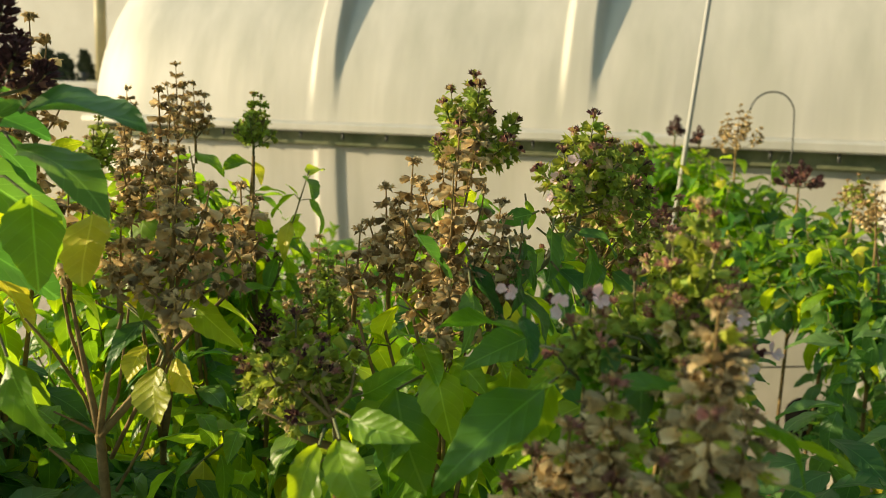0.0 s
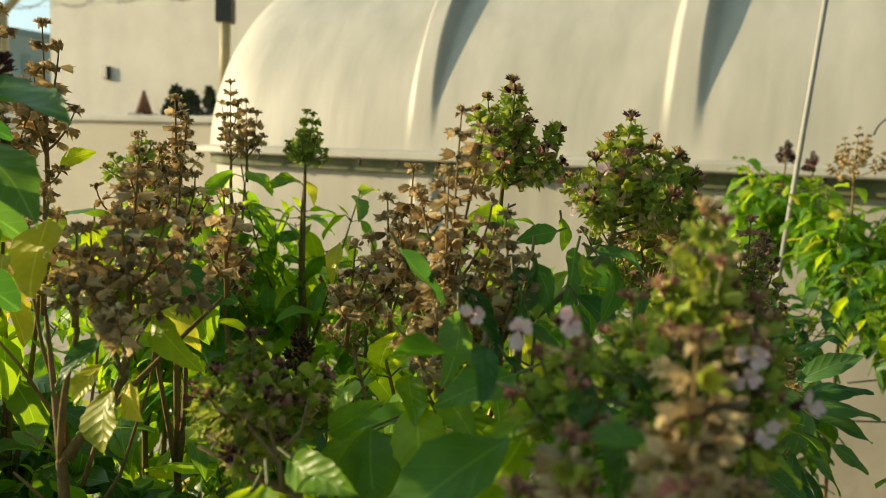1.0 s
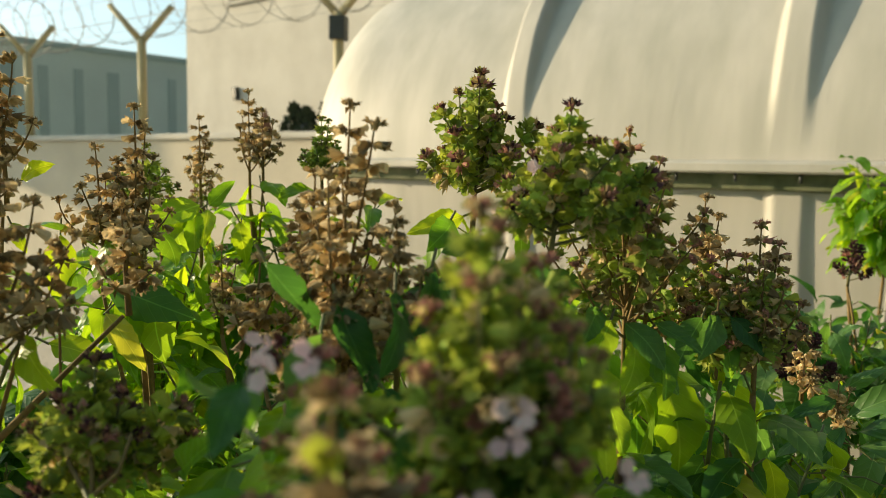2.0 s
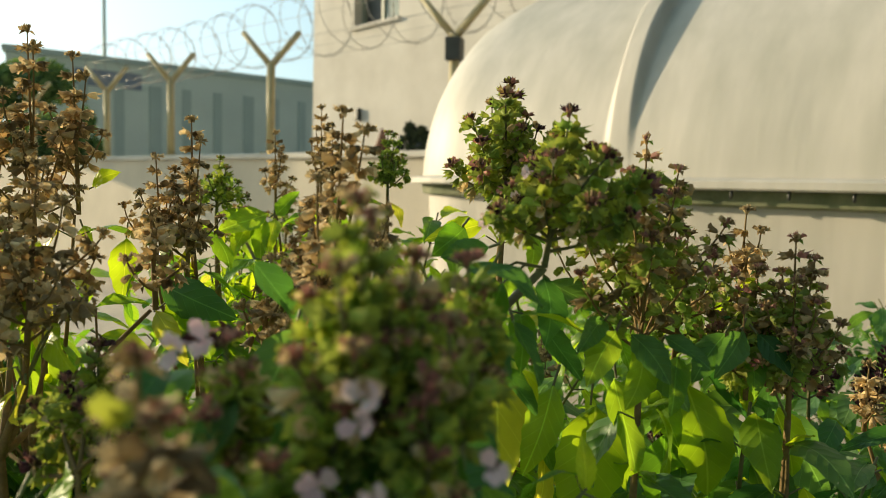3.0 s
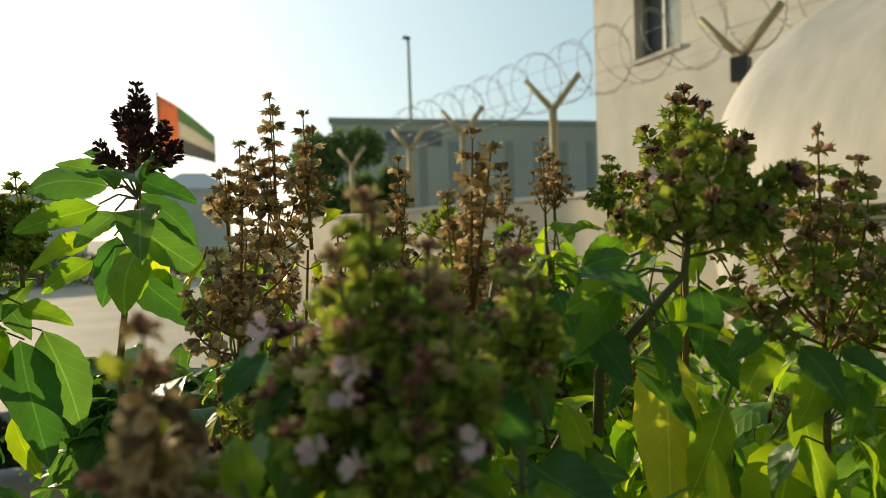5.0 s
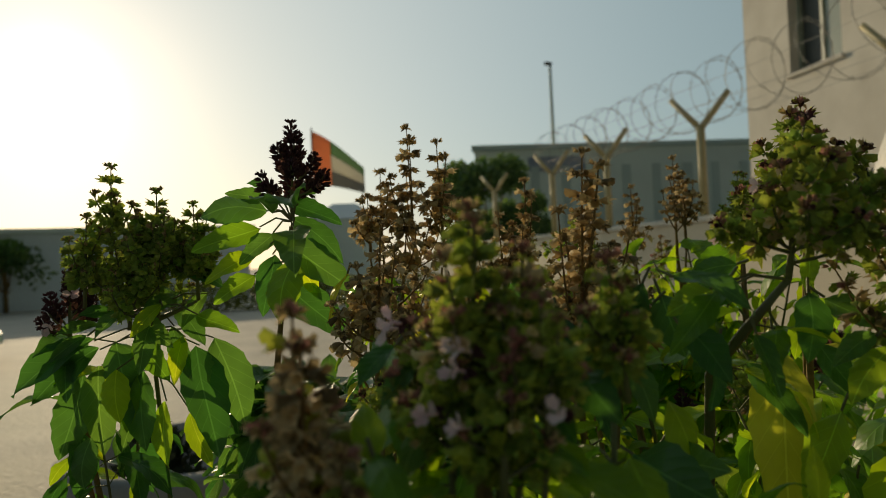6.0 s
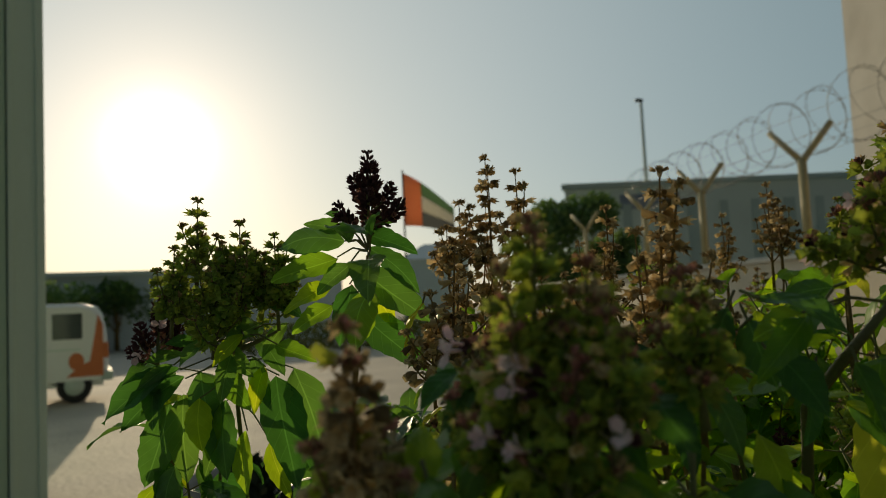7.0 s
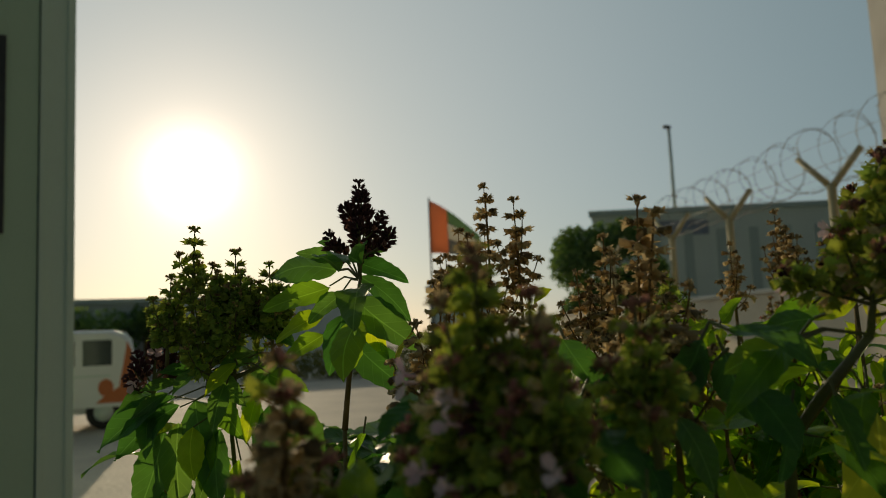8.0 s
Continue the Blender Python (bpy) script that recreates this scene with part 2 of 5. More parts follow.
def smooth(x, a, b):
    t = max(0.0, min(1.0, (x - a) / (b - a)))
    return t * t * (3 - 2 * t)


# ---- ground ----
g = Geo()
rings = [0.0, 3, 6, 10, 16, 25, 40, 70, 140, 400, 1500]
grid = []
for r in rings:
    row = []
    for j in range(48):
        a = 2 * math.pi * j / 48
        x, y = r * math.cos(a) - 3, r * math.sin(a) + 1
        row.append((x, y, 0.03 * noise.noise((x * 0.3, y * 0.3, 0)) * smooth(r, 0, 5) if r < 300 else 0))
    grid.append(row)
g.sheet(grid, close=True)
tagged(part("ground", g, SAND), "pale packed sand yard with faint tyre marks", "ground", kind="structure")

# ---- planting bed with a low kerb ----
g = Geo()
nx, ny = 30, 26
g.sheet([[(-0.78 + 2.5 * i / nx, 0.36 + 2.0 * j / ny, 0.42 + 0.02 * noise.noise((i * 0.6, j * 0.6, 3))) for i in range(nx + 1)] for j in range(ny + 1)])
tagged(part("soil_bed", g, SOIL), "dark garden soil filling the raised planting bed", "soil", kind="structure")
kerb = thing("planter_kerb", pose(0, 0, 0), "grey concrete kerb round the raised planting bed", "kerb", kind="structure")
for x0, y0, x1, y1 in ((-0.90, 0.26, 1.84, 0.36), (-0.90, 2.36, 1.84, 2.46), (-0.90, 0.36, -0.78, 2.36), (1.72, 0.36, 1.84, 2.36)):
    part("kerb_stone", Geo().box(x0, y0, -0.05, x1, y1, 0.46, bevel=0.012), CONCRETE, kerb)

# ---- fibreglass tank: two half shells joined at a flange ----
LIP = 1.66
tank_at = frame_of((-0.45, 3.26, 0), (0.92, -0.39))
R_IN, R_UP, R_DOWN, END, U0, U1 = 1.1, 1.12, 1.62, 0.9, -1.09, 3.6
RIBS = [-0.09, 1.0, 2.09, 3.18]


def shell(upper):
    us = []
    for k in range(15):                                   # rounded end, then the barrel
        us.append(U0 - END * math.cos(math.pi / 2 * k / 15))
    u = U0
    while u < U1:
        near = min(abs(u - r) for r in RIBS)
        us.append(u)
        u += 0.008 if near < 0.13 else 0.06
    for k in range(1, 16):
        us.append(U1 + END * math.sin(math.pi / 2 * k / 15))
    rows = []
    for u in us:
        k = 1.0
        if u < U0:
            k = math.sqrt(max(0.0, 1 - ((u - U0) / END) ** 2))
        if u > U1:
            k = math.sqrt(max(0.0, 1 - ((u - U1) / END) ** 2))
        row = []
        for j in range(57):
            a = math.pi * j / 56
            high = R_UP if upper else -R_DOWN
            bump = 0.0
            for r in RIBS:
                d = abs(u - r)
                if d < 0.12 and k == 1.0:                # a flat raised band with steep sides
                    lift = smooth(math.sin(a), 0.04, 0.60) if upper else 0.25
                    bump += lift * 0.058 * (1 - smooth(d, 0.040, 0.078))
            bump += 0.006 * noise.noise((u * 1.4, a * 2.2, 5 if upper else 9)) + 0.003 * noise.noise((u * 5, a * 5, 2))
            inset = 0.0 if upper else -0.045
            rin = R_IN * k + (bump + inset) * min(1, k * 3)
            rz = abs(high) * k + bump * min(1, k * 3)
            row.append((u, R_IN - rin * math.cos(a), LIP + (1 if upper else -1) * rz * math.sin(a) * (1 if upper else 1)))
        rows.append(row)
    return Geo().sheet(rows)


tank = thing("water_tank", tank_at, "large cream fibreglass water tank with raised ribs, standing on the ground", "tank")
part("upper_shell", shell(True), TANK, tank)
part("lower_shell", shell(False), TANK, tank)
g = Geo()
path = []
for k in range(25):
    a = math.pi / 2 + math.pi * k / 24
    path.append((U0 + END * math.cos(a), R_IN + R_IN * math.sin(a)))
for k in range(25):
    a = -math.pi / 2 + math.pi * k / 24
    path.append((U1 + END * math.cos(a), R_IN + R_IN * math.sin(a)))
prof = [(-0.06, -0.022), (0.066, -0.022), (0.072, -0.016), (0.072, 0.008), (0.060, 0.016), (-0.02, 0.024)]
rows = []
for i, (u, v) in enumerate(path):
    a, b = Vector(path[i - 1]), Vector(path[(i + 1) % len(path)])
    t = (b - a).normalized()
    nrm = Vector((t.y, -t.x))
    rows.append([(u + nrm.x * o, v + nrm.y * o, LIP + z) for o, z in prof])
g.sheet(rows + [rows[0]], close=True, smooth=False)
part("flange", g, TANK, tank, "moulded joint flange of the tank")
# Mould-stained joint; the flange's shadow is painted into its dark green too.
g = Geo()
rows = []
for i, (u, v) in enumerate(path):
    a, b = Vector(path[i - 1]), Vector(path[(i + 1) % len(path)])
    t = (b - a).normalized()
    nrm = Vector((t.y, -t.x))
    rows.append([(u + nrm.x * o, v + nrm.y * o, LIP + z) for o, z in ((-0.05, -0.024), (0.004, -0.024), (0.0, -0.074), (-0.05, -0.084))])
g.sheet(rows + [rows[0]], close=True, smooth=False)
part("shaded_joint", g, material("mouldy_shaded_joint", (0.11, 0.135, 0.065), 0.85, vary=0.4, scale=9, fine=60, second=(0.24, 0.25, 0.15)), tank, "dark green-stained joint under the flange, with the flange shadow painted in")
bolt = Geo().tube([(0, 0, 0), (0, 0, -0.03)], [0.006, 0.006], 6).mesh("bolt", [DARK])
for k in range(22):
    part("bolt", bolt, DARK, tank, at=pose(U0 + 0.1 + k * 0.205, -0.045, LIP - 0.022))
# A dull black disc set in the lower shell.
g = Geo()
g.tube([(1.88, 0.12, 0.70), (1.88, 0.042, 0.695)], [0.07, 0.07], 20)
part("dark_disc", g, material("dull_black", (0.006, 0.006, 0.005), 1.0, vary=0.2, bump=0, spec=0.0), tank, "dull black disc in the lower shell")
for u in (-0.8, 1.2, 3.2):
    part("cradle", Geo().box(u - 0.12, 0.25, -0.05, u + 0.12, 1.95, 0.16, bevel=0.02), CONCRETE, tank)

# ---- building behind the fence ----
bld_at = frame_of((-7.40, 10.42, 0), (0.93, -0.37))
bld = thing("building", bld_at, "two-storey cream plastered building with a small window", "building")
W0, W1, WZ0, WZ1 = 1.14, 2.24, 3.98, 5.2
for x0, y0, z0, x1, y1, z1 in ((0, 0, -0.1, W0, 0.25, 7.5), (W1, 0, -0.1, 11, 0.25, 7.5), (W0, 0, -0.1, W1, 0.25, WZ0), (W0, 0, WZ1, W1, 0.25, 7.5), (0, 0.25, -0.1, 0.25, 7, 7.5), (10.75, 0.25, -0.1, 11, 7, 7.5), (0.25, 6.75, -0.1, 10.75, 7, 7.5)):
    part("wall", Geo().box(x0, y0, z0, x1, y1, z1), PLASTER, bld)
part("roof", Geo().box(-0.1, -0.1, 7.504, 11.1, 7.1, 7.75, bevel=0.03), CONCRETE, bld)
win = part("window", Geo().box(W0, 0.20, WZ0, W1, 0.24, WZ1), DARK, bld, "dark glazed window")
SASH = material("window_paint", (0.27, 0.31, 0.25), 0.5)
g = Geo()
for x0, z0, x1, z1 in ((W0, WZ0, W0 + 0.06, WZ1), (W1 - 0.06, WZ0, W1, WZ1), (W0, WZ0, W1, WZ0 + 0.06), (W0, WZ1 - 0.06, W1, WZ1), (1.64, WZ0, 1.70, WZ1)):
    g.box(x0, 0.14, z0, x1, 0.196, z1)
part("window_frame", g, SASH, win)
part("pane", Geo().box(1.70, 0.17, WZ0 + 0.06, W1 - 0.06, 0.18, WZ1 - 0.06), material("pale_pane", (0.22, 0.27, 0.23), 0.2, vary=0.1, bump=0), win, "grey-green sliding pane")
part("window_sill", Geo().box(W0 - 0.05, -0.05, WZ0 - 0.06, W1 + 0.05, -0.003, WZ0, bevel=0.01), PLASTER, bld)
part("junction_box", Geo().box(1.27, -0.07, 2.58, 1.37, -0.002, 2.76, bevel=0.012), DARK, bld, "small dark junction box")

# ---- boundary wall and razor-wire fence ----
fence_at = frame_of((-5.95, 7.64, 0), (-0.959, 0.283))
wall = thing("boundary_wall", fence_at, "low cream rendered boundary wall under the razor wire", "wall", kind="structure")
part("wall_body", Geo().box(-13, -0.1, -0.1, 13, 0.1, 1.90, bevel=0.01), WALL_LOW, wall)
part("coping", Geo().box(-13, -0.14, 1.903, 13, 0.14, 1.97, bevel=0.015), PLASTER, wall)


def y_post(scale=1.0):
    post = thing("fence_post", pose(0, 0, 0), "cream painted steel fence post with a forked top", "post", "razor wire fence posts")
    part("post_stem", Geo().tube([(0, 0, 0), (0, 0, 1.10)], 0.055, 4), POST, post)
    for s in (-1, 1):
        part("post_arm", Geo().tube([(0, 0, 1.06), (0.36 * s, 0, 1.47)], [0.042, 0.038], 4), POST, post)
    part("base_plate", Geo().box(-0.1, -0.09, 0, 0.1, 0.09, 0.015), POST, post)
    return post


spots = [-3.05, 0.0, 2.55, 4.75, 8.15]
first = y_post()
first.matrix_basis = fence_at @ pose(spots[0], 0, 1.97, 0, 0, 25)
for s in spots[1:]:
    copy_thing(first, fence_at @ pose(s, 0, 1.97, 0, 0, 35))
part("clamp_box", Geo().box(-0.075, -0.075, 0.84, 0.075, 0.075, 1.06, bevel=0.01), DARK, first, "dark clamp box on the post")

coil = thing("razor_wire", fence_at, "loose coil of barbed razor wire along the fence top", "wire")
g = Geo()
pts = []
for k in range(1500):
    s = 9.0 * k / 1500 - 4.2
    a = 2 * math.pi * s / 0.36
    r = 0.36 + 0.04 * noise.noise((s * 1.3, 0, 0))
    pts.append((s + 0.18 * math.sin(a * 0.5), r * math.cos(a), 3.42 + r * math.sin(a) + 0.06 * noise.noise((s * 0.7, 4, 0))))
g.tube(pts, 0.0036, 4)
part("coil", g, WIRE, coil)
g = Geo()
for k in range(0, 1500, 3):
    p = Vector(pts[k])
    w = Vector((random.uniform(-1, 1), random.uniform(-1, 1), random.uniform(-1, 1))).normalized() * 0.03
    g.tube([p - w, p + w], [0.003, 0.003], 3)
part("barb", g, WIRE, coil)["kind"] = "stuff"
for y, z in ((-0.36, 3.44), (0.36, 3.44), (-0.2, 3.25), (0.2, 3.25), (0, 3.08)):
    part("strand", Geo().tube([(s, y, z - 0.02 * math.sin(math.pi * ((s % 3) / 3))) for s in np.arange(-7, 4.9, 0.5)], 0.0026, 4), WIRE, coil)

# dark jagged shapes, modelled as potted conifers, and a cone on the wall top
CONIFER = material("dark_foliage", (0.045, 0.065, 0.03), 0.9, vary=0.4, scale=8, fine=60)


def clump(r, h, n, size, seed):
    """Many small leaf blades inside an uneven crown."""
    rnd = random.Random(seed)
    g = Geo()
    for k in range(n):
        a, t = rnd.uniform(0, 2 * math.pi), rnd.random()
        rad = r * (1 - t) ** 0.7 * math.sqrt(rnd.random())
        p = Vector((rad * math.cos(a), rad * math.sin(a), h * t))
        w = Vector((rnd.gauss(0, 1), rnd.gauss(0, 1), rnd.gauss(0.6, 1))).normalized() * size * rnd.uniform(0.6, 1.3)
        q = w.orthogonal().normalized() * size * 0.35
        g.add([p, p + w * 0.5 + q, p + w, p + w * 0.5 - q], [(0, 1, 2, 3)], 0, False)
    return g


for s, h, r in ((-2.47, 0.25, 0.17), (-2.63, 0.22, 0.15), (-2.88, 0.24, 0.06)):
    shrub = thing("dwarf_conifer", fence_at @ pose(s, 0, 1.972), "small dark jagged clump on the wall, modelled as a potted shrub", "shrub", "dark conifers on the wall")
    part("pot", Geo().tube([(0, 0, 0), (0, 0, 0.08)], [0.05, 0.065], 12), DARK, shrub)
    part("crown", clump(r, h, 260, 0.06, int(s * -100)), CONIFER, shrub)
cone = thing("marker_cone", fence_at @ pose(-2.05, 0, 1.972), "faded brownish red marker cone on the wall", "cone")
part("cone_body", Geo().tube([(0, 0, 0.015), (0, 0, 0.24)], [0.085, 0.012], 16), material("faded_red", (0.28, 0.13, 0.08), 0.7), cone)
part("cone_base", Geo().box(-0.1, -0.1, 0, 0.1, 0.1, 0.015), DARK, cone)

# ---- far warehouse ----
wh_at = frame_of((-25.5, 17.1, 0), (4.6, 11.0))
wh = thing("warehouse", wh_at, "long grey corrugated metal warehouse with dark vertical panels", "warehouse")


def slanted(z0, z1, o):
    """A long block whose end wall runs off at a slant, o metres proud all round."""
    plan = [(-o, -o), (34 + o, -o), (34 + o, 14 + o), (4.2 - o, 14 + o)]
    return Geo().add([(x, y, z) for z in (z0, z1) for x, y in plan], [(3, 2, 1, 0), (4, 5, 6, 7)] + [(k, (k + 1) % 4, 4 + (k + 1) % 4, 4 + k) for k in range(4)], 0, False)


part("wall", slanted(-0.1, 5.9, 0.0), SHEET, wh)
part("roof_edge", slanted(5.903, 6.12, 0.15), SHEET_DARK, wh)
for k in range(25):
    part("wall_panel", Geo().box(1.0 + k * 1.3, -0.06, 1.0, 1.0 + k * 1.3 + (0.34 if k % 3 else 0.46), -0.004, 5.2), SHEET_DARK, wh)
part("wall_sign", Geo().box(2.2, -0.05, 5.0, 4.6, -0.006, 5.6), material("sign_blue", (0.24, 0.30, 0.38), 0.6), wh)

# ---- lamp mast ----
mast = thing("lamp_mast", pose(-44.8, 36.8, 0), "tall slim grey lamp mast with a small head", "lamp post")
part("pole", Geo().tube([(0, 0, 0), (0, 0, 16.0)], [0.20, 0.11], 10), SHEET, mast)
part("lamp_head", Geo().box(-0.15, -0.45, 15.85, 0.15, 0.12, 16.08, bevel=0.04), DARK, mast)

# ---- flag on a slim pole ----
flag_at = pose(-20.8, 8.35, 0)
flag = thing("flag", flag_at, "four-coloured flag with a red hoist band on a slim pole", "flag")
part("pole", Geo().tube([(0, 0, 0), (0.03, 0.0, 5.62)], [0.04, 0.025], 8), DARK, flag)
fx = Vector((0.40, 0.92, 0))
# Red, green and black are paled: distance haze is mixed into the dyes.
RED = calyx_material("flag_hazed_red", (0.80, 0.40, 0.24), (0.76, 0.37, 0.22), 0.65, 0.0)
FGREEN = calyx_material("flag_hazed_green", (0.33, 0.47, 0.28), (0.30, 0.44, 0.26), 0.5, 0.0)
FWHITE = calyx_material("flag_white", (0.80, 0.77, 0.68), (0.76, 0.73, 0.64), 0.5, 0.0)
FBLACK = calyx_material("flag_hazed_black", (0.34, 0.34, 0.32), (0.30, 0.30, 0.29), 0.5, 0.0)


def cloth(s, t):
    """A point of the hanging cloth: s along the fly, t down the hoist."""
    sag = 0.80 * s + 0.33 * s * s
    p = Vector((0, 0, 5.55)) + fx * (1.50 * s) + Vector((0.92, -0.4, 0)) * 0.13 * math.sin(5.5 * s + 1.2 * t)
    return p - Vector((0, 0, 1.62 * t * (1 - 0.52 * s) + sag))


for name, s0, s1, t0, t1, mt in (("red_band", 0, 0.36, 0, 1, RED), ("green_band", 0.36, 1, 0, 0.30, FGREEN), ("white_band", 0.36, 1, 0.30, 0.667, FWHITE), ("black_band", 0.36, 1, 0.667, 1, FBLACK)):
    ob = part(name, Geo().sheet([[cloth(s0 + (s1 - s0) * i / 12, t0 + (t1 - t0) * j / 4) for i in range(13)] for j in range(5)]), mt, flag)
    so = ob.modifiers.new("thick", "SOLIDIFY")
    so.thickness = 0.006

# ---- pale box building, far shed, hedge ----
store_at = frame_of((-36.0, 14.6, 0), (0.36, 0.93))
store = thing("store_building", store_at, "low grey-blue metal building with a pale roof", "building")
# Store and shed colours are lightened and blued with painted-in distance haze.
BLUEGREY = material("hazed_blue_sheet", (0.55, 0.66, 0.70), 0.6, vary=0.1, scale=0.5, fine=10, bump=0.1)
PALE = material("hazed_pale_roof", (0.84, 0.83, 0.79), 0.7, vary=0.1)
part("wall", Geo().box(-0.6, 0, -0.1, 2.8, 6, 3.9), BLUEGREY, store)
g = Geo()
g.add([(-0.8, -0.3, 3.905), (3.0, -0.3, 3.905), (3.0, 6.3, 3.905), (-0.8, 6.3, 3.905), (0.6, 3, 4.9), (1.8, 3, 4.9)], [(0, 1, 5, 4), (1, 2, 5), (2, 3, 4, 5), (3, 0, 4), (0, 3, 2, 1)], 0, False)
part("roof", g, PALE, store)
shed = thing("long_shed", pose(-48, 0, 0), "long low grey-blue shed wall in the distance", "shed")
part("wall", Geo().box(0, -24, -0.1, 6, 12.5, 3.75), material("hazed_shed_sheet", (0.70, 0.78, 0.80), 0.8, vary=0.1), shed)
part("roof", Geo().box(-0.3, -24.3, 3.76, 6.3, 12.8, 4.02), SHEET, shed)

# Far tree leaves, their green lightened by haze put into the colour.
FAR_LEAF = leaf_material("hazed_tree_leaf", (0.11, 0.19, 0.07), (0.20, 0.34, 0.06), share=0.35)


def tree(at, h, r, trunk, n, size, seed, label, low=0.25):
    """Trunk, limbs and a crown of many leaf sprays in uneven lobes."""
    rnd = random.Random(seed)
    t = thing("tree", at, label, "tree")
    g = Geo()
    g.tube([(0, 0, 0), (0.05, 0, h * 0.3), (0.0, 0.04, h * 0.6)], [trunk, trunk * 0.8, trunk * 0.45], 8)
    lobes = []
    for k in range(11):
        a = rnd.uniform(0, 2 * math.pi)
        q = Vector((r * rnd.uniform(0.1, 0.75) * math.cos(a), r * rnd.uniform(0.1, 0.75) * math.sin(a), h * rnd.uniform(low + 0.1, 0.88)))
        lobes.append((q, r * rnd.uniform(0.28, 0.5)))
        g.tube([(0, 0, h * 0.25), q * 0.6 + Vector((0, 0, h * 0.12)), q], [trunk * 0.4, trunk * 0.25, trunk * 0.1], 5)
    part("trunk", g, STEM_WOOD, t)
    c = Geo()
    for k in range(n):
        q, rr = rnd.choice(lobes)
        d = Vector((rnd.gauss(0, 1), rnd.gauss(0, 1), rnd.gauss(0, 0.8))).normalized()
        p = q + d * rr * rnd.random() ** 0.4
        w = Vector((rnd.gauss(0, 1), rnd.gauss(0, 1), rnd.gauss(0, 1))).normalized() * size * rnd.uniform(0.5, 1.2)
        o = w.orthogonal().normalized() * size * 0.4
        c.add([p, p + w * 0.5 + o, p + w, p + w * 0.5 - o], [(0, 1, 2, 3)], 0, False)
    part("crown", c, FAR_LEAF, t)
    return t


tree(pose(-19.6, 13.7, 0), 4.75, 1.6, 0.11, 15000, 0.15, 5, "bushy green tree in front of the warehouse")
tree(pose(-18.6, 14.6, 0), 3.7, 1.3, 0.10, 5000, 0.15, 8, "low olive-green tree beside the warehouse wall", low=0.05)
for k, (x, y, h, r) in enumerate(((-38, -2.6, 3.5, 2.0), (-40, -1.2, 3.1, 1.8), (-42, 0.6, 3.4, 2.1), (-41, -5.0, 3.6, 2.4))):
    tree(pose(x, y, 0), h, r, 0.12, 1700, 0.26, 20 + k, "dark bushy tree beside the far shed", low=0.05)
g = Geo()
rnd = random.Random(3)
for k in range(9000):
    s, w = rnd.uniform(0, 24), rnd.uniform(-0.6, 0.6)
    p = Vector((-30.5 + s * 0.30 + w, 4.0 + s * 0.9, rnd.uniform(0, 1.05)))
    d = Vector((rnd.gauss(0, 1), rnd.gauss(0, 1), rnd.gauss(0.5, 1))).normalized() * 0.16
    o = d.orthogonal().normalized() * 0.05
    g.add([p, p + d * 0.5 + o, p + d, p + d * 0.5 - o], [(0, 1, 2, 3)], 0, False)
tagged(part("hedge", g, leaf_material("hedge_leaf", (0.16, 0.17, 0.05), (0.25, 0.26, 0.05))), "low dusty yellow-green hedge along the yard", "hedge", kind="stuff")

# ---- cabin corner close to the path ----
# Cabin greens partly come from lens flare, its tint put into the colour.
CABIN_TRIM = material("cabin_trim", (0.68, 0.84, 0.68), 0.45, vary=0.06, scale=1.5, fine=60, bump=0.08)
CABIN = material("flare_tinted_cabin_panel", (0.52, 0.70, 0.50), 0.55, vary=0.06, scale=1.5, fine=60, bump=0.08)
cab_at = frame_of((-5.60, -0.16, 0), (0.10, -1.0))
cab = thing("site_cabin", cab_at, "pale panelled two-storey site cabin with a metal corner trim", "cabin")
part("wall", Geo().box(0.235, -2.4, 0.15, 6, -0.012, 6.9), CABIN, cab)
trim = part("corner_trim", Geo().box(0, -2.4, 0.15, 0.225, -0.006, 6.9), CABIN_TRIM, cab, "pale folded metal corner trim, green flare tint in its colour")
part("outer_lip", Geo().box(-0.004, -0.0055, 0.15, 0.048, 0.010, 6.9, bevel=0.004), CABIN_TRIM, trim)
part("inner_lip", Geo().box(0.184, -0.0055, 0.15, 0.222, 0.006, 6.9, bevel=0.003), CABIN_TRIM, trim)
part("roof", Geo().box(-0.05, -2.45, 6.903, 6.05, 0.05, 7.15, bevel=0.02), CABIN, cab)
part("plinth", Geo().box(0.02, -2.38, -0.05, 6, -0.02, 0.147), CONCRETE, cab)
win = part("window", Geo().box(0.44, -0.011, 2.40, 1.50, 0.012, 3.82, bevel=0.006), DARK, cab, "dark-framed cabin window")
part("pane", Geo().box(0.49, 0.0125, 2.45, 1.45, 0.016, 3.77), material("dark_cabin_glass", (0.03, 0.04, 0.04), 0.08, vary=0.1, bump=0), win)

# ---- tub with a dark shrub, assumed from an unclear grey shape ----
tub = thing("concrete_tub", pose(-2.62, 0.86, 0), "grey round tub with a dark shrub, assumed from an unclear grey shape", "planter")
g = Geo()
prof = [(0.30, 0.0), (0.40, 0.30), (0.46, 0.82), (0.49, 0.85), (0.49, 0.92), (0.45, 0.94), (0.42, 0.90), (0.40, 0.80), (0.0, 0.80)]
g.sheet([[(r * math.cos(2 * math.pi * j / 28), r * math.sin(2 * math.pi * j / 28), z) for j in range(28)] for r, z in prof], close=True)
part("tub_body", g, CONCRETE, tub)
part("shrub_crown", clump(0.2, 0.25, 500, 0.05, 77), CONIFER, tub, "small dark shrub", pose(0.1, -0.15, 0.80))

# ---- rod and bent wire before the tank ----
rod = thing("support_rod", pose(0.525, 1.99, 0.40), "thin leaning metal support rod stuck in the bed", "rod")
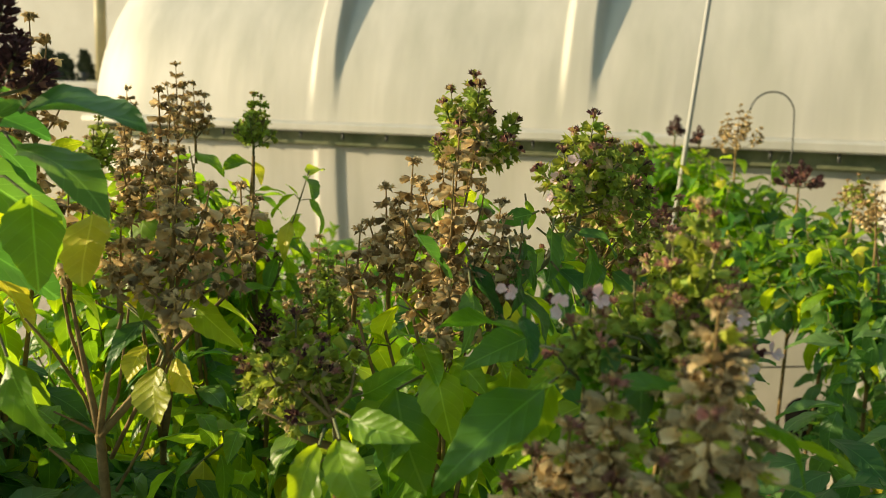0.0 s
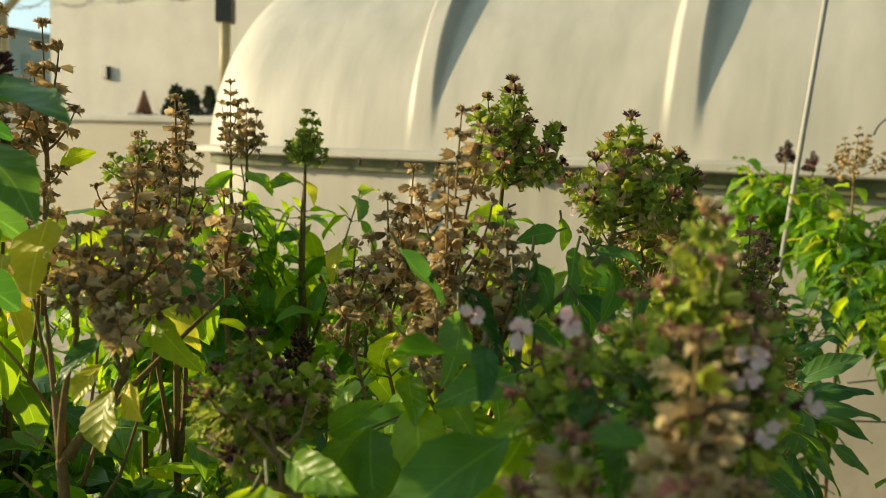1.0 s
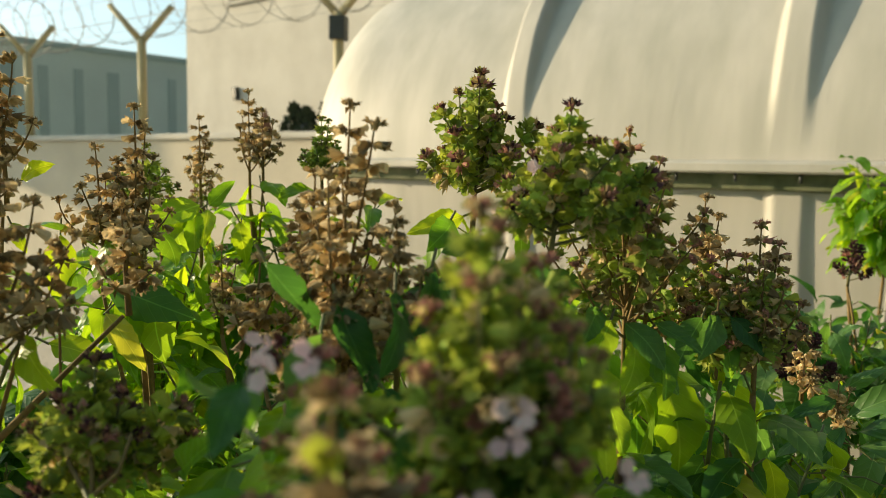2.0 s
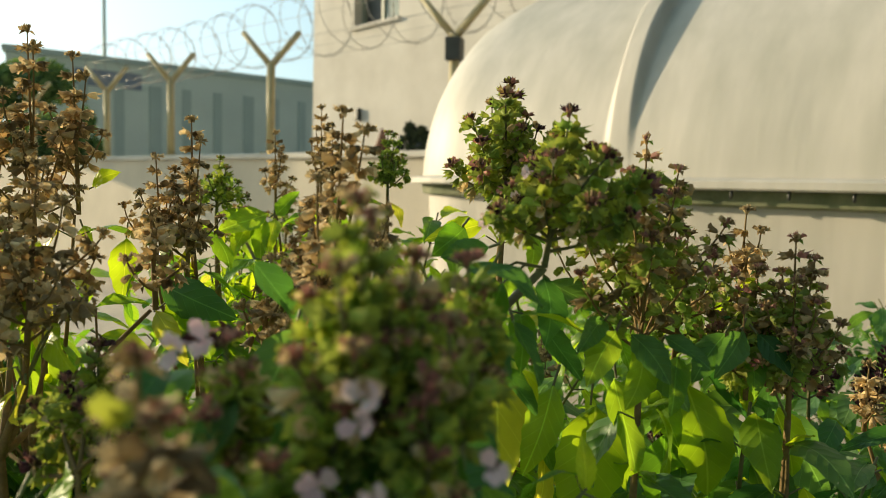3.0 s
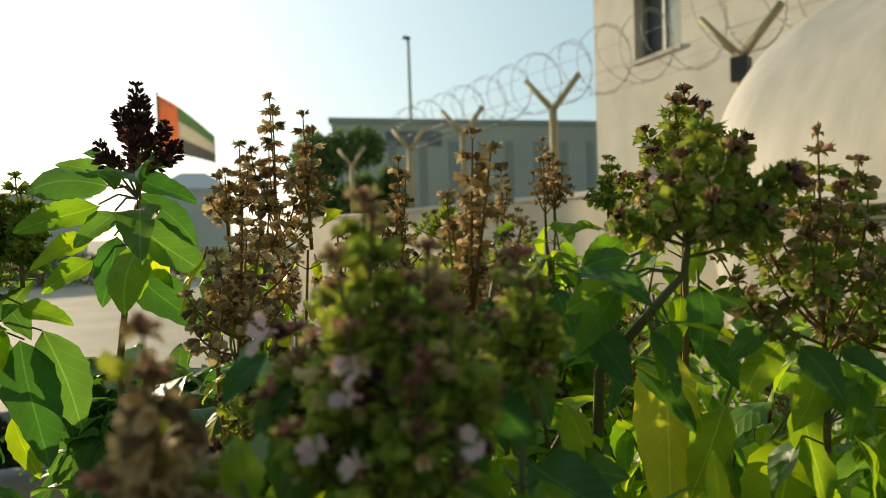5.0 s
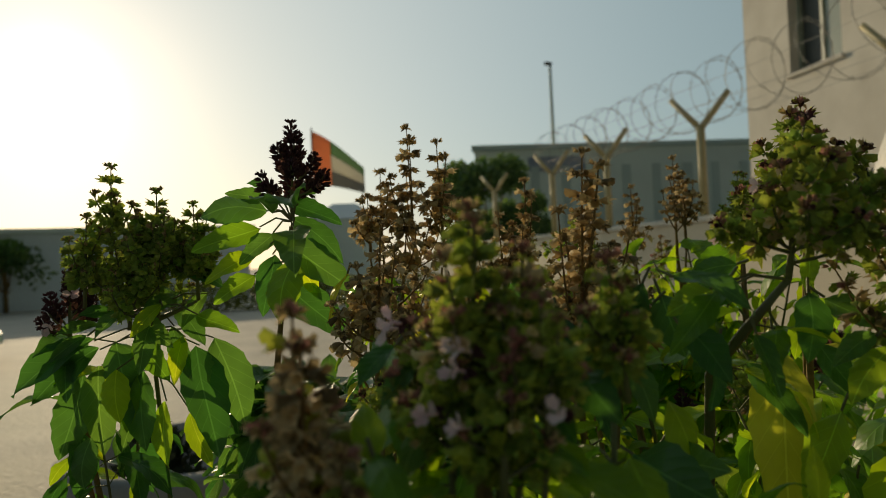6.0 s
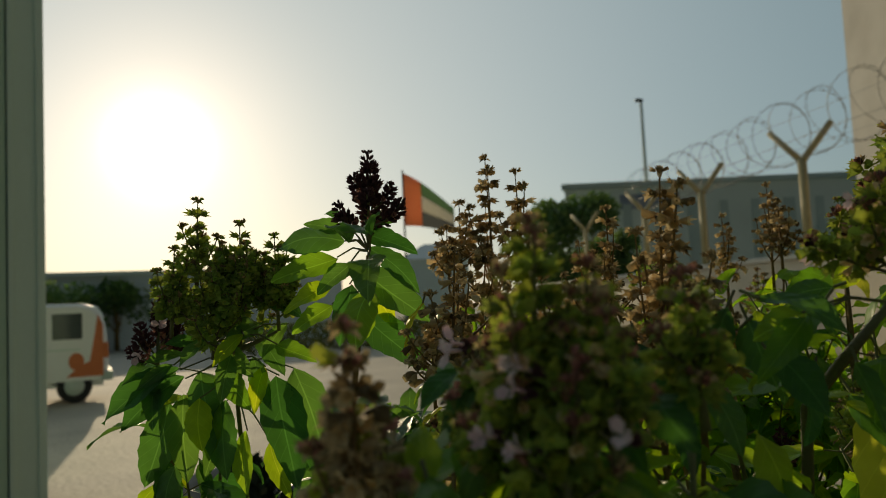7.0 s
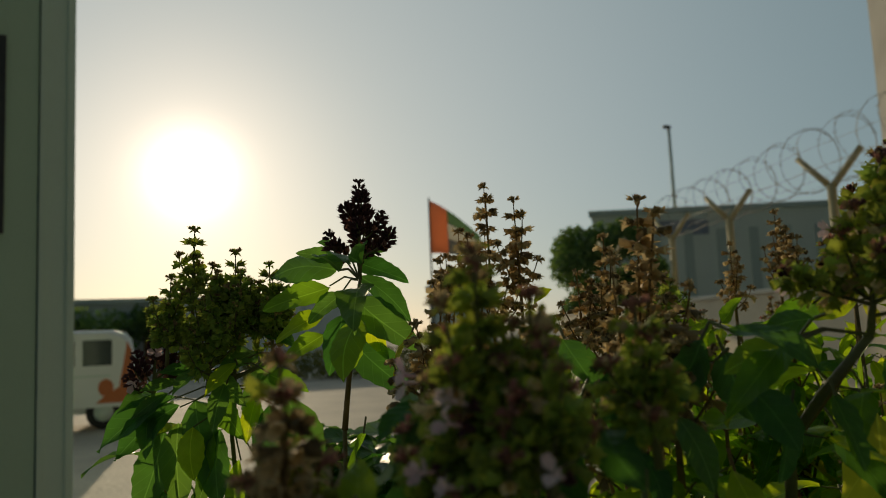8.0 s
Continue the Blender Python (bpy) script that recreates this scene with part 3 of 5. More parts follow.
part("rod_bar", Geo().tube([(0, 0, 0), (0.22, 0.06, 2.8)], 0.0066, 8), WIRE, rod)
hook = thing("bent_wire", pose(0, 0, 0), "thin bent wire loop hooked on the tank flange", "wire")
g = Geo()
g.tube([(0.958 + 0.0665 * math.cos(a), 2.307, 1.745 + 0.0665 * math.sin(a)) for a in np.linspace(math.pi * 0.95, 0.0, 14)] + [(1.019, 2.283, 1.650), (1.023, 2.303, 1.50), (1.029, 2.58, 1.44)], 0.0024, 6)
part("wire", g, DARK, hook)

cable = thing("thin_cable", pose(0, 0, 0), "thin dark cable strung low before the tank", "cable")
part("strand", Geo().tube([(0.642, 2.034, 1.057), (0.794, 1.984, 1.061), (0.982, 1.938, 1.087), (1.139, 1.892, 1.121)], 0.0022, 5), DARK, cable)
part("strand", Geo().tube([(0.794, 2.046, 1.137), (0.866, 2.0, 1.166), (0.963, 1.953, 1.188), (1.135, 1.907, 1.221)], 0.0022, 5), DARK, cable)

# ---- parked van ----
VAN = material("white_van_paint", (0.84, 0.85, 0.85), 0.35, vary=0.05, scale=1.5, fine=20, bump=0)
ORANGE = material("orange_graphic", (0.60, 0.16, 0.05), 0.4, vary=0.1, bump=0)
RUBBER = material("tyre_rubber", (0.03, 0.03, 0.03), 0.85, vary=0.2)
GLASS_DARK = material("tinted_glass", (0.05, 0.07, 0.07), 0.08, vary=0.1, bump=0)
van_at = frame_of((-16.3, 0.23, 0), (0.03, -1.0))      # x runs from the tail to the nose
van = thing("van", van_at, "white delivery van with orange graphics, parked on the sand", "van")
outline = [(0.02, 0.42), (0.0, 0.9), (0.03, 1.3), (0.10, 1.72), (0.20, 1.86), (0.45, 1.93), (2.6, 1.95), (3.2, 1.90), (3.55, 1.62), (3.95, 1.10), (4.55, 0.98), (4.68, 0.85), (4.70, 0.42)]
WIDTH = 1.7
rows = []
for v, k in ((-WIDTH, 0.94), (-WIDTH + 0.06, 0.985), (-WIDTH + 0.14, 1.0), (-0.14, 1.0), (-0.06, 0.985), (0.0, 0.94)):
    rows.append([(2.35 + (x - 2.35) * k, v, 0.42 + (z - 0.42) * (0.96 + 0.04 * (k - 0.94) / 0.06)) for x, z in outline])
g = Geo().sheet(rows)
n = len(outline)
g.add(rows[0], [tuple(range(n))], 0, False)
g.add(rows[-1], [tuple(range(n))[::-1]], 0, False)
g.box(0.1, -WIDTH + 0.1, 0.3, 4.6, -0.1, 0.46)
body = part("body", g, VAN, van)
for x0, x1 in ((0.47, 1.0), (1.14, 2.2)):
    w = part("side_window", Geo().box(x0, 0.001, 1.24, x1, 0.014, 1.74, bevel=0.005), GLASS_DARK, van)
g = Geo()
g.add([(0.10, 0.004, 0.5), (0.76, 0.004, 0.5), (0.56, 0.004, 0.68), (0.34, 0.004, 0.80), (0.26, 0.004, 1.25), (0.19, 0.004, 1.70), (0.10, 0.004, 1.5)], [(0, 1, 2, 3), (0, 3, 4, 6), (4, 5, 6)], 0, False)
part("side_graphic", g, ORANGE, van, "orange side graphic")
g = Geo()
for j in range(18):
    a = 2 * math.pi * j / 18
    g.v.append((0.58 + 0.14 * math.cos(a), 0.006, 0.80 + 0.17 * math.sin(a)))
g.f.append(tuple(range(18)))
g.m.append(0)
g.s.append(False)
part("round_graphic", g, ORANGE, van, "round orange graphic")
for x in (0.62, 3.75):
    for y in (-0.02, -WIDTH + 0.02):
        s = 1 if y > -0.5 else -1
        wheel = part("wheel", Geo().tube([(x, y - s * 0.2, 0.32), (x, y, 0.32)], [0.18, 0.18], 20), SHEET, van)
        g = Geo()
        g.sheet([[(x + rr * math.cos(2 * math.pi * j / 24), y - s * yy, 0.32 + rr * math.sin(2 * math.pi * j / 24)) for j in range(24)] for rr, yy in ((0.185, 0.0), (0.30, -0.012), (0.32, 0.04), (0.32, 0.16), (0.30, 0.2), (0.185, 0.2))], close=True)
        part("tyre", g, RUBBER, wheel)
part("side_handle", Geo().box(2.02, 0.002, 0.98, 2.06, 0.03, 1.15, bevel=0.004), DARK, van)
part("side_rail", Geo().box(0.5, 0.002, 1.02, 1.9, 0.016, 1.05), SHEET, van)
part("rear_bumper", Geo().box(-0.08, -WIDTH, 0.40, 0.14, 0.0, 0.58, bevel=0.03), SHEET_DARK, van)
part("tail_lamp", Geo().box(0.0, 0.001, 0.85, 0.10, 0.02, 1.15, bevel=0.006), ORANGE, van)

# ---- basil: calyces, spikes, heads, leaves ----
PLANT_MATS = [DRY, HUSK, GREEN, LIME, PURPLE, ROSE, STEM_GREEN, STEM_WOOD, PETAL]
I_DRY, I_HUSK, I_GREEN, I_LIME, I_PURPLE, I_ROSE, I_STEM, I_WOOD, I_PETAL = range(9)


def calyx_shape(wide):
    """A two-lipped calyx of unit length along +z: a ribbed bell, a round turned-back upper lip, narrow lower teeth."""
    v, f = [], []
    seg = 6
    for r, z in ((0.08, 0.0), (0.23, 0.22), (0.27 + 0.03 * wide, 0.52), (0.29 + 0.07 * wide, 0.74)):
        for j in range(seg):
            a = 2 * math.pi * j / seg
            v.append((r * math.cos(a), r * math.sin(a), z))
    for i in range(3):
        for j in range(seg):
            k = (j + 1) % seg
            f.append((i * seg + j, i * seg + k, (i + 1) * seg + k, (i + 1) * seg + j))
    m = 3 * seg
    reach = 0.5 + 0.5 * wide
    for j, r, z, spread in ((2, 0.36, 1.10, 0.17), (3, 0.44, 1.26, 0.15), (4, 0.36, 1.10, 0.17)):
        a = 2 * math.pi * j / seg                          # lower teeth, thin and pointed
        p, q, s = v[m + j - 1], v[m + j], v[m + (j + 1) % seg]
        k = len(v)
        v.append(tuple(q[n] + (p[n] - q[n]) * 0.42 for n in range(3)))
        v.append(tuple(q[n] + (s[n] - q[n]) * 0.42 for n in range(3)))
        v.append((r * reach * math.cos(a) * 1.2, r * reach * math.sin(a) * 1.2, z))
        f.append((k, k + 1, k + 2))
    k = len(v)                                             # upper lip
    for a, r, z in ((-1.05, 0.40, 0.90), (-0.45, 0.55, 0.99), (0.45, 0.55, 0.99), (1.05, 0.40, 0.90)):
        v.append((r * reach * math.cos(a), r * reach * math.sin(a), z))
    f.extend([(m + 5, m, k + 1, k), (m, k + 2, k + 1), (m, m + 1, k + 3, k + 2)])
    return np.array(v), f


CUP_OPEN, CUP_SHUT = calyx_shape(1.0), calyx_shape(0.15)
def flower_shape():
    """A small two-lipped flower: a narrow tube, four upper lobes and a longer lower lip."""
    v = [(0.10, 0, 0), (-0.05, 0.09, 0), (-0.05, -0.09, 0), (0.14, 0, 0.75), (-0.07, 0.12, 0.75), (-0.07, -0.12, 0.75)]
    f = [(0, 1, 4, 3), (1, 2, 5, 4), (2, 0, 3, 5)]
    for a, size, rise in ((0.0, 0.85, 0.15), (1.75, 0.5, 0.35), (2.6, 0.55, 0.5), (3.68, 0.55, 0.5), (4.53, 0.5, 0.35)):
        k, c, s = len(v), math.cos(a), math.sin(a)
        for r, w, z in ((0.08, 0.0, 0.72), (0.55, 0.42, 0.85), (1.0, 0.26, 1.0), (1.0, -0.26, 1.0), (0.55, -0.42, 0.85)):
            v.append((c * r * size - s * w * size, s * r * size + c * w * size, 0.72 + (z - 0.72 + r * rise) * size))
        f.append((k, k + 1, k + 2, k + 3, k + 4))
    return np.array(v), f


FLOWER = flower_shape()


def put(g, shape, origin, way, size, spin, mat, rim=None):
    """Set a unit shape at origin with its z along way."""
    w = Vector(way).normalized()
    a = w.orthogonal().normalized()
    b = w.cross(a)
    c, s = math.cos(spin), math.sin(spin)
    x, y = a * c + b * s, b * c - a * s
    M = np.array([x, y, w]) * size
    k = len(g.v)
    g.v.extend(map(tuple, shape[0] @ M + np.array(origin)))
    g.f.extend(tuple(i + k for i in face) for face in shape[1])
    n = len(shape[1])
    g.m.extend([mat] * n if rim is None else [mat] * (n - 6) + [rim] * 6)
    g.s.extend([True] * n)


RIM = {"dry": I_HUSK, "straw": I_HUSK, "ripe": I_LIME, "mixed": I_HUSK, "green": I_LIME, "dark": I_PURPLE, "near": I_LIME}
KINDS = {
    #          low colours, middle, top, openness, droop, calyx size, gap
    "dry": ((I_DRY, I_DRY, I_DRY, I_HUSK), (I_DRY, I_DRY, I_HUSK), (I_DRY, I_DRY, I_HUSK), CUP_OPEN, -0.15, 0.0090, 0.0150),
    "straw": ((I_HUSK, I_HUSK, I_DRY), (I_HUSK, I_DRY, I_LIME, I_HUSK), (I_ROSE, I_DRY), CUP_OPEN, -0.1, 0.0102, 0.0128),
    "ripe": ((I_GREEN, I_LIME, I_HUSK), (I_GREEN, I_LIME, I_GREEN, I_LIME), (I_PURPLE, I_ROSE, I_DRY), CUP_OPEN, 0.25, 0.0100, 0.0104),
    "mixed": ((I_GREEN, I_GREEN, I_DRY), (I_DRY, I_GREEN, I_LIME), (I_DRY, I_ROSE, I_DRY), CUP_OPEN, 0.05, 0.0093, 0.0128),
    "green": ((I_GREEN,), (I_GREEN, I_GREEN, I_LIME), (I_GREEN, I_DRY), CUP_OPEN, 0.25, 0.0088, 0.0128),
    "dark": ((I_PURPLE, I_PURPLE, I_ROSE), (I_PURPLE,), (I_PURPLE,), CUP_SHUT, 0.9, 0.0072, 0.0060),
    "near": ((I_GREEN, I_GREEN, I_LIME), (I_LIME, I_GREEN, I_GREEN, I_HUSK, I_GREEN), (I_ROSE, I_ROSE, I_HUSK), CUP_OPEN, 0.3, 0.0086, 0.0122),
}


def spike(rnd, path, bare, kind, stalk, scale=1.0, blooms=0, longest=0.06):
    """One flowering spike along an arched path of three points: stalk and whorls of calyces, as a Geo."""
    low, mid, top, shape, droop, size, gap = KINDS[kind]
    size, gap = size * scale, gap * scale
    g = Geo()
    p0, p1, p2 = (Vector(p) for p in path)
    length = (p1 - p0).length + (p2 - p1).length

    def along(t):
        return p0 * (1 - t) ** 2 + p1 * 2 * t * (1 - t) + p2 * t * t

    def heading(t):
        return ((p1 - p0) * (1 - t) + (p2 - p1) * t).normalized()
    g.tube([along(t) for t in (0, 0.17, 0.33, 0.5, 0.67, 0.83, 1.0)], [0.0012, 0.0011, 0.0010, 0.0009, 0.0008, 0.0007, 0.0005], 5, stalk, cap=False)
    bare = max(bare, 1 - longest / length)
    count = max(2, round(length * (1 - bare) / gap))
    for k in range(count + 1):
        t = bare + (1 - bare) * k / count
        p, way = along(t), heading(t)
        frac = k / count
        choice = low if frac < 0.4 else mid if frac < 0.78 else top
        shrink = 1.0 if frac < 0.7 else 1.0 - 0.5 * (frac - 0.7) / 0.3
        side = way.orthogonal().normalized()
        other = way.cross(side)
        turn = rnd.uniform(0, 6.28)
        for j in range(6):
            if rnd.random() < (0.28 if kind in ("dry", "mixed") else 0.12):
                continue
            a = turn + j * 2 * math.pi / 6 + rnd.uniform(-0.25, 0.25)
            out = side * math.cos(a) + other * math.sin(a)
            d = out + way * (droop + (2.4 * max(0, frac - 0.8) if kind != "dark" else 0) + rnd.uniform(-0.28, 0.28))
            put(g, shape, p + out * 0.0024 * scale, d, size * shrink * rnd.uniform(0.75, 1.2), rnd.uniform(0, 6.28), rnd.choice(choice), RIM[kind] if rnd.random() < ({"green": 0.2, "dry": 0.3, "mixed": 0.22, "ripe": 0.35}.get(kind, 0.5)) else None)
        if kind != "dark":                                  # small papery bracts under the whorl
            for j in range(2):
                a = turn + j * math.pi
                out = side * math.cos(a) + other * math.sin(a)
                q = p - way * 0.001
                w = way.cross(out) * size * 0.2
                tip = q + out * size * 0.7 - way * size * 0.4
                g.add([q, q + out * size * 0.4 + w, tip, q + out * size * 0.4 - w], [(0, 1, 2, 3)], rnd.choice(low), True)
    way = heading(1.0)
    for j in range(7):
        d = way + Vector((rnd.uniform(-0.7, 0.7), rnd.uniform(-0.7, 0.7), rnd.uniform(-0.2, 0.5)))
        put(g, CUP_SHUT, p2 - way * rnd.uniform(0, 0.004), d, size * 0.55, rnd.uniform(0, 6), rnd.choice(top))
    for j in range(blooms):
        t = rnd.uniform(bare + 0.1, 0.95)
        a = rnd.uniform(0, 6.28)
        out = side * math.cos(a) + other * math.sin(a)
        put(g, FLOWER, along(t) + out * 0.006, out + Vector((0, 0, 0.15)), 0.0108, rnd.uniform(0, 6), I_PETAL)
    return g


# leaf meshes: a pointed oval with a folded midrib and a drooping tip
def leaf_mesh(name, mat, wide, droop, fold, curl, seed):
    rnd = random.Random(seed)
    nst = 12
    v, f, uvs = [], [], []
    for i in range(nst + 1):
        t = i / nst
        half = wide * 0.5 * (math.sin(math.pi * t ** 0.86) ** 0.72) * (1 - 0.22 * t * t) * smooth(t, -0.12, 0.16)
        if 0 < i < nst:
            half *= 1 + (0.05 if i % 2 else -0.04)
        x = t * (1 - 0.10 * droop * t)
        z = 0.10 * math.sin(t * 2.2) - droop * 0.45 * t * t
        sway = 0.04 * math.sin(3 * t + seed)
        for j, w in enumerate((-1, -0.5, 0, 0.5, 1)):
            lift = fold * half * abs(w) - curl * half * w * w + 0.04 * math.sin(9 * t + 2 * w + seed) * abs(w)
            v.append((x, sway + w * half, z + lift))
            uvs.append((t, 0.5 + w * half / wide))
    for i in range(nst):
        for j in range(4):
            f.append((i * 5 + j, i * 5 + j + 1, (i + 1) * 5 + j + 1, (i + 1) * 5 + j))
    me = bpy.data.meshes.new(name)
    me.from_pydata(v, [], f)
    layer = me.uv_layers.new(name="UVMap")
    for loop in me.loops:
        layer.data[loop.index].uv = uvs[loop.vertex_index]
    me.materials.append(mat)
    for p in me.polygons:
        p.use_smooth = True
    me.update()
    return me


FORMS = [(0.44, 0.55, 0.35, 0.1), (0.50, 0.25, 0.45, 0.2), (0.38, 0.85, 0.30, 0.1), (0.52, 0.7, 0.2, 0.35), (0.40, 0.1, 0.55, 0.1), (0.46, 1.1, 0.25, 0.3)]
LEAVES = {}
for key, mt in (("green", LEAF), ("deep", LEAF_DEEP), ("bright", LEAF_BRIGHT), ("yellow", LEAF_YELLOW)):
    LEAVES[key] = [leaf_mesh("leaf_blade", mt, *fm, k) for k, fm in enumerate(FORMS)]


def put_leaf(plant, rnd, origin, way, up, size, tone, form=None, broad=1.0):
    """One leaf blade from its petiole at origin, pointing along way."""
    x = Vector(way).normalized()
    y = Vector(up).cross(x)
    y = y.normalized() if y.length > 1e-4 else x.orthogonal().normalized()
    z = x.cross(y)
    m = Matrix((x, y, z)).transposed().to_4x4()
    m.translation = Vector(origin) - plant.matrix_basis.translation
    ob = new("leaf", LEAVES[tone][rnd.randrange(len(FORMS)) if form is None else form])
    ob.parent = plant
    ob.matrix_basis = m @ Matrix.Diagonal((size, size * rnd.uniform(0.85, 1.1) * broad, size, 1))
    return ob


def tone_of(rnd, yellow, bright, plain="green"):
    q = rnd.random()
    return "yellow" if q < yellow else "bright" if q < yellow + bright else plain


def leafy_branch(plant, g, rnd, start, end, first, size, yellow, bright, radius=0.0022, gap=0.028, mat=I_STEM, droopy=0.25):
    """A stem from start to end with crossed pairs of leaves from the share first of its length on."""
    a, b = Vector(start), Vector(end)
    mid = (a + b) / 2 + Vector((rnd.uniform(-1, 1), rnd.uniform(-1, 1), rnd.uniform(-0.6, 0.2))) * (b - a).length * 0.10
    pts = [a * (1 - t) ** 2 + mid * 2 * t * (1 - t) + b * t * t for t in np.linspace(0, 1, 7)]
    base = plant.matrix_basis.translation
    g.tube([p - base for p in pts], [radius * (1 - 0.55 * i / 6) for i in range(7)], 6, mat)
    length = (b - a).length
    k, turn = 0, rnd.uniform(0, 6.28)
    d = first * length
    while d < length:
        t = d / length
        p = a * (1 - t) ** 2 + mid * 2 * t * (1 - t) + b * t * t
        way = ((1 - t) * (mid - a) + t * (b - mid)).normalized()
        side = way.orthogonal().normalized()
        other = way.cross(side)
        for j in range(2):
            ang = turn + k * math.pi / 2 + j * math.pi + rnd.uniform(-0.3, 0.3)
            out = side * math.cos(ang) + other * math.sin(ang)
            s = size * (1.08 - 0.38 * t) * rnd.uniform(0.7, 1.2)
            stem_end = p + (out + way * 0.5) * s * 0.22
            g.tube([p - base, stem_end - base], [0.0009, 0.0007], 4, I_STEM, cap=False)
            e = radians(rnd.uniform(-5, 75) + 40 * (droopy - 0.25) - 30 * max(0, t - 0.7))
            flat = Vector((out.x, out.y, 0)).normalized() if out.x or out.y else Vector((1, 0, 0))
            hang = flat * math.cos(e) - Vector((0, 0, math.sin(e)))
            face = flat * math.sin(e) + Vector((0, 0, math.cos(e))) + Vector((rnd.uniform(-0.45, 0.45), rnd.uniform(-0.45, 0.45), 0))
            put_leaf(plant, rnd, stem_end, hang, face, s, tone_of(rnd, yellow, bright, "deep" if plant.get("deep_leaved") else "green"))
        if rnd.random() < 0.5:                              # a tuft of small leaves in the axil
            ang = turn + k * math.pi / 2
            out = side * math.cos(ang) + other * math.sin(ang)
            put_leaf(plant, rnd, p, out + way, Vector((0, 0, 1)), size * 0.4, "bright")
        d += gap * rnd.uniform(0.8, 1.25)
        k += 1


def flower_head(plant, rnd, top, wide, high, kind, count, blooms=0, scale=1.0, slim=0.0, dense=1.0):
    """A branched flower head below the point top: a central spike and side spikes arching up into an oval."""
    base = plant.matrix_basis.translation
    top = Vector(top)
    foot = top - Vector((rnd.uniform(-0.1, 0.1) * wide, rnd.uniform(-0.1, 0.1) * wide, high * 1.22))
    stalk = I_WOOD if kind in ("dry", "straw", "mixed") else I_STEM
    axis = top - foot
    g = Geo()
    g.tube([foot - base, foot + axis * 0.3 - base, foot + axis * 0.6 - base], [0.0022, 0.0019, 0.0015], 6, stalk)
    head = part("flower_head", g, PLANT_MATS, plant)
    mid = foot + axis * 0.45
    wild = (0.8, 1.08, 0.90, 1.06) if kind in ("dry", "mixed", "dark", "straw") else (0.6, 1.1, 0.86, 1.08) if kind == "near" else (0.5, 1.2, 0.70, 1.14)
    if kind in ("dry", "mixed"):
        count = max(3, round(count * (0.74 if kind == "dry" else 0.95)))
    part("flower_spike", spike(rnd, (mid - base, mid + axis * 0.28 - base, top - base), 0.12, kind, stalk, scale, blooms, 0.085), PLANT_MATS, head)
    for k in range(count):
        t = (k + 0.5) / count
        a = k * 2.399 + rnd.uniform(-0.4, 0.4)
        rise = 0.93 - (0.74 - slim) * t ** 0.85
        rad = wide * 0.5 * min(1.0, (0.30 + 1.1 * t) * (1.15 - 0.35 * t)) * rnd.uniform(*wild[:2])
        tip = Vector((top.x, top.y, top.z - high)) + Vector((rad * math.cos(a), rad * math.sin(a), high * rise * rnd.uniform(*wild[2:])))
        root = foot + axis * max(0.05, (tip.z - foot.z) / axis.z * rnd.uniform(0.28, 0.60))
        bow = Vector((root.x + (tip.x - root.x) * rnd.uniform(0.6, 1.05), root.y + (tip.y - root.y) * rnd.uniform(0.6, 1.05), root.z + (tip.z - root.z) * rnd.uniform(0.25, 0.7)))
        bare = max(0.42 - 0.12 * dense, min(0.75, (top.z - high - root.z) / max(0.01, tip.z - root.z)))
        part("flower_spike", spike(rnd, (root - base, bow - base, tip - base), bare, kind, stalk, scale * rnd.uniform(0.88, 1.05), blooms if rnd.random() < 0.36 else 0, rnd.uniform(0.034, 0.066)), PLANT_MATS, head)
    return foot


INFO = {}


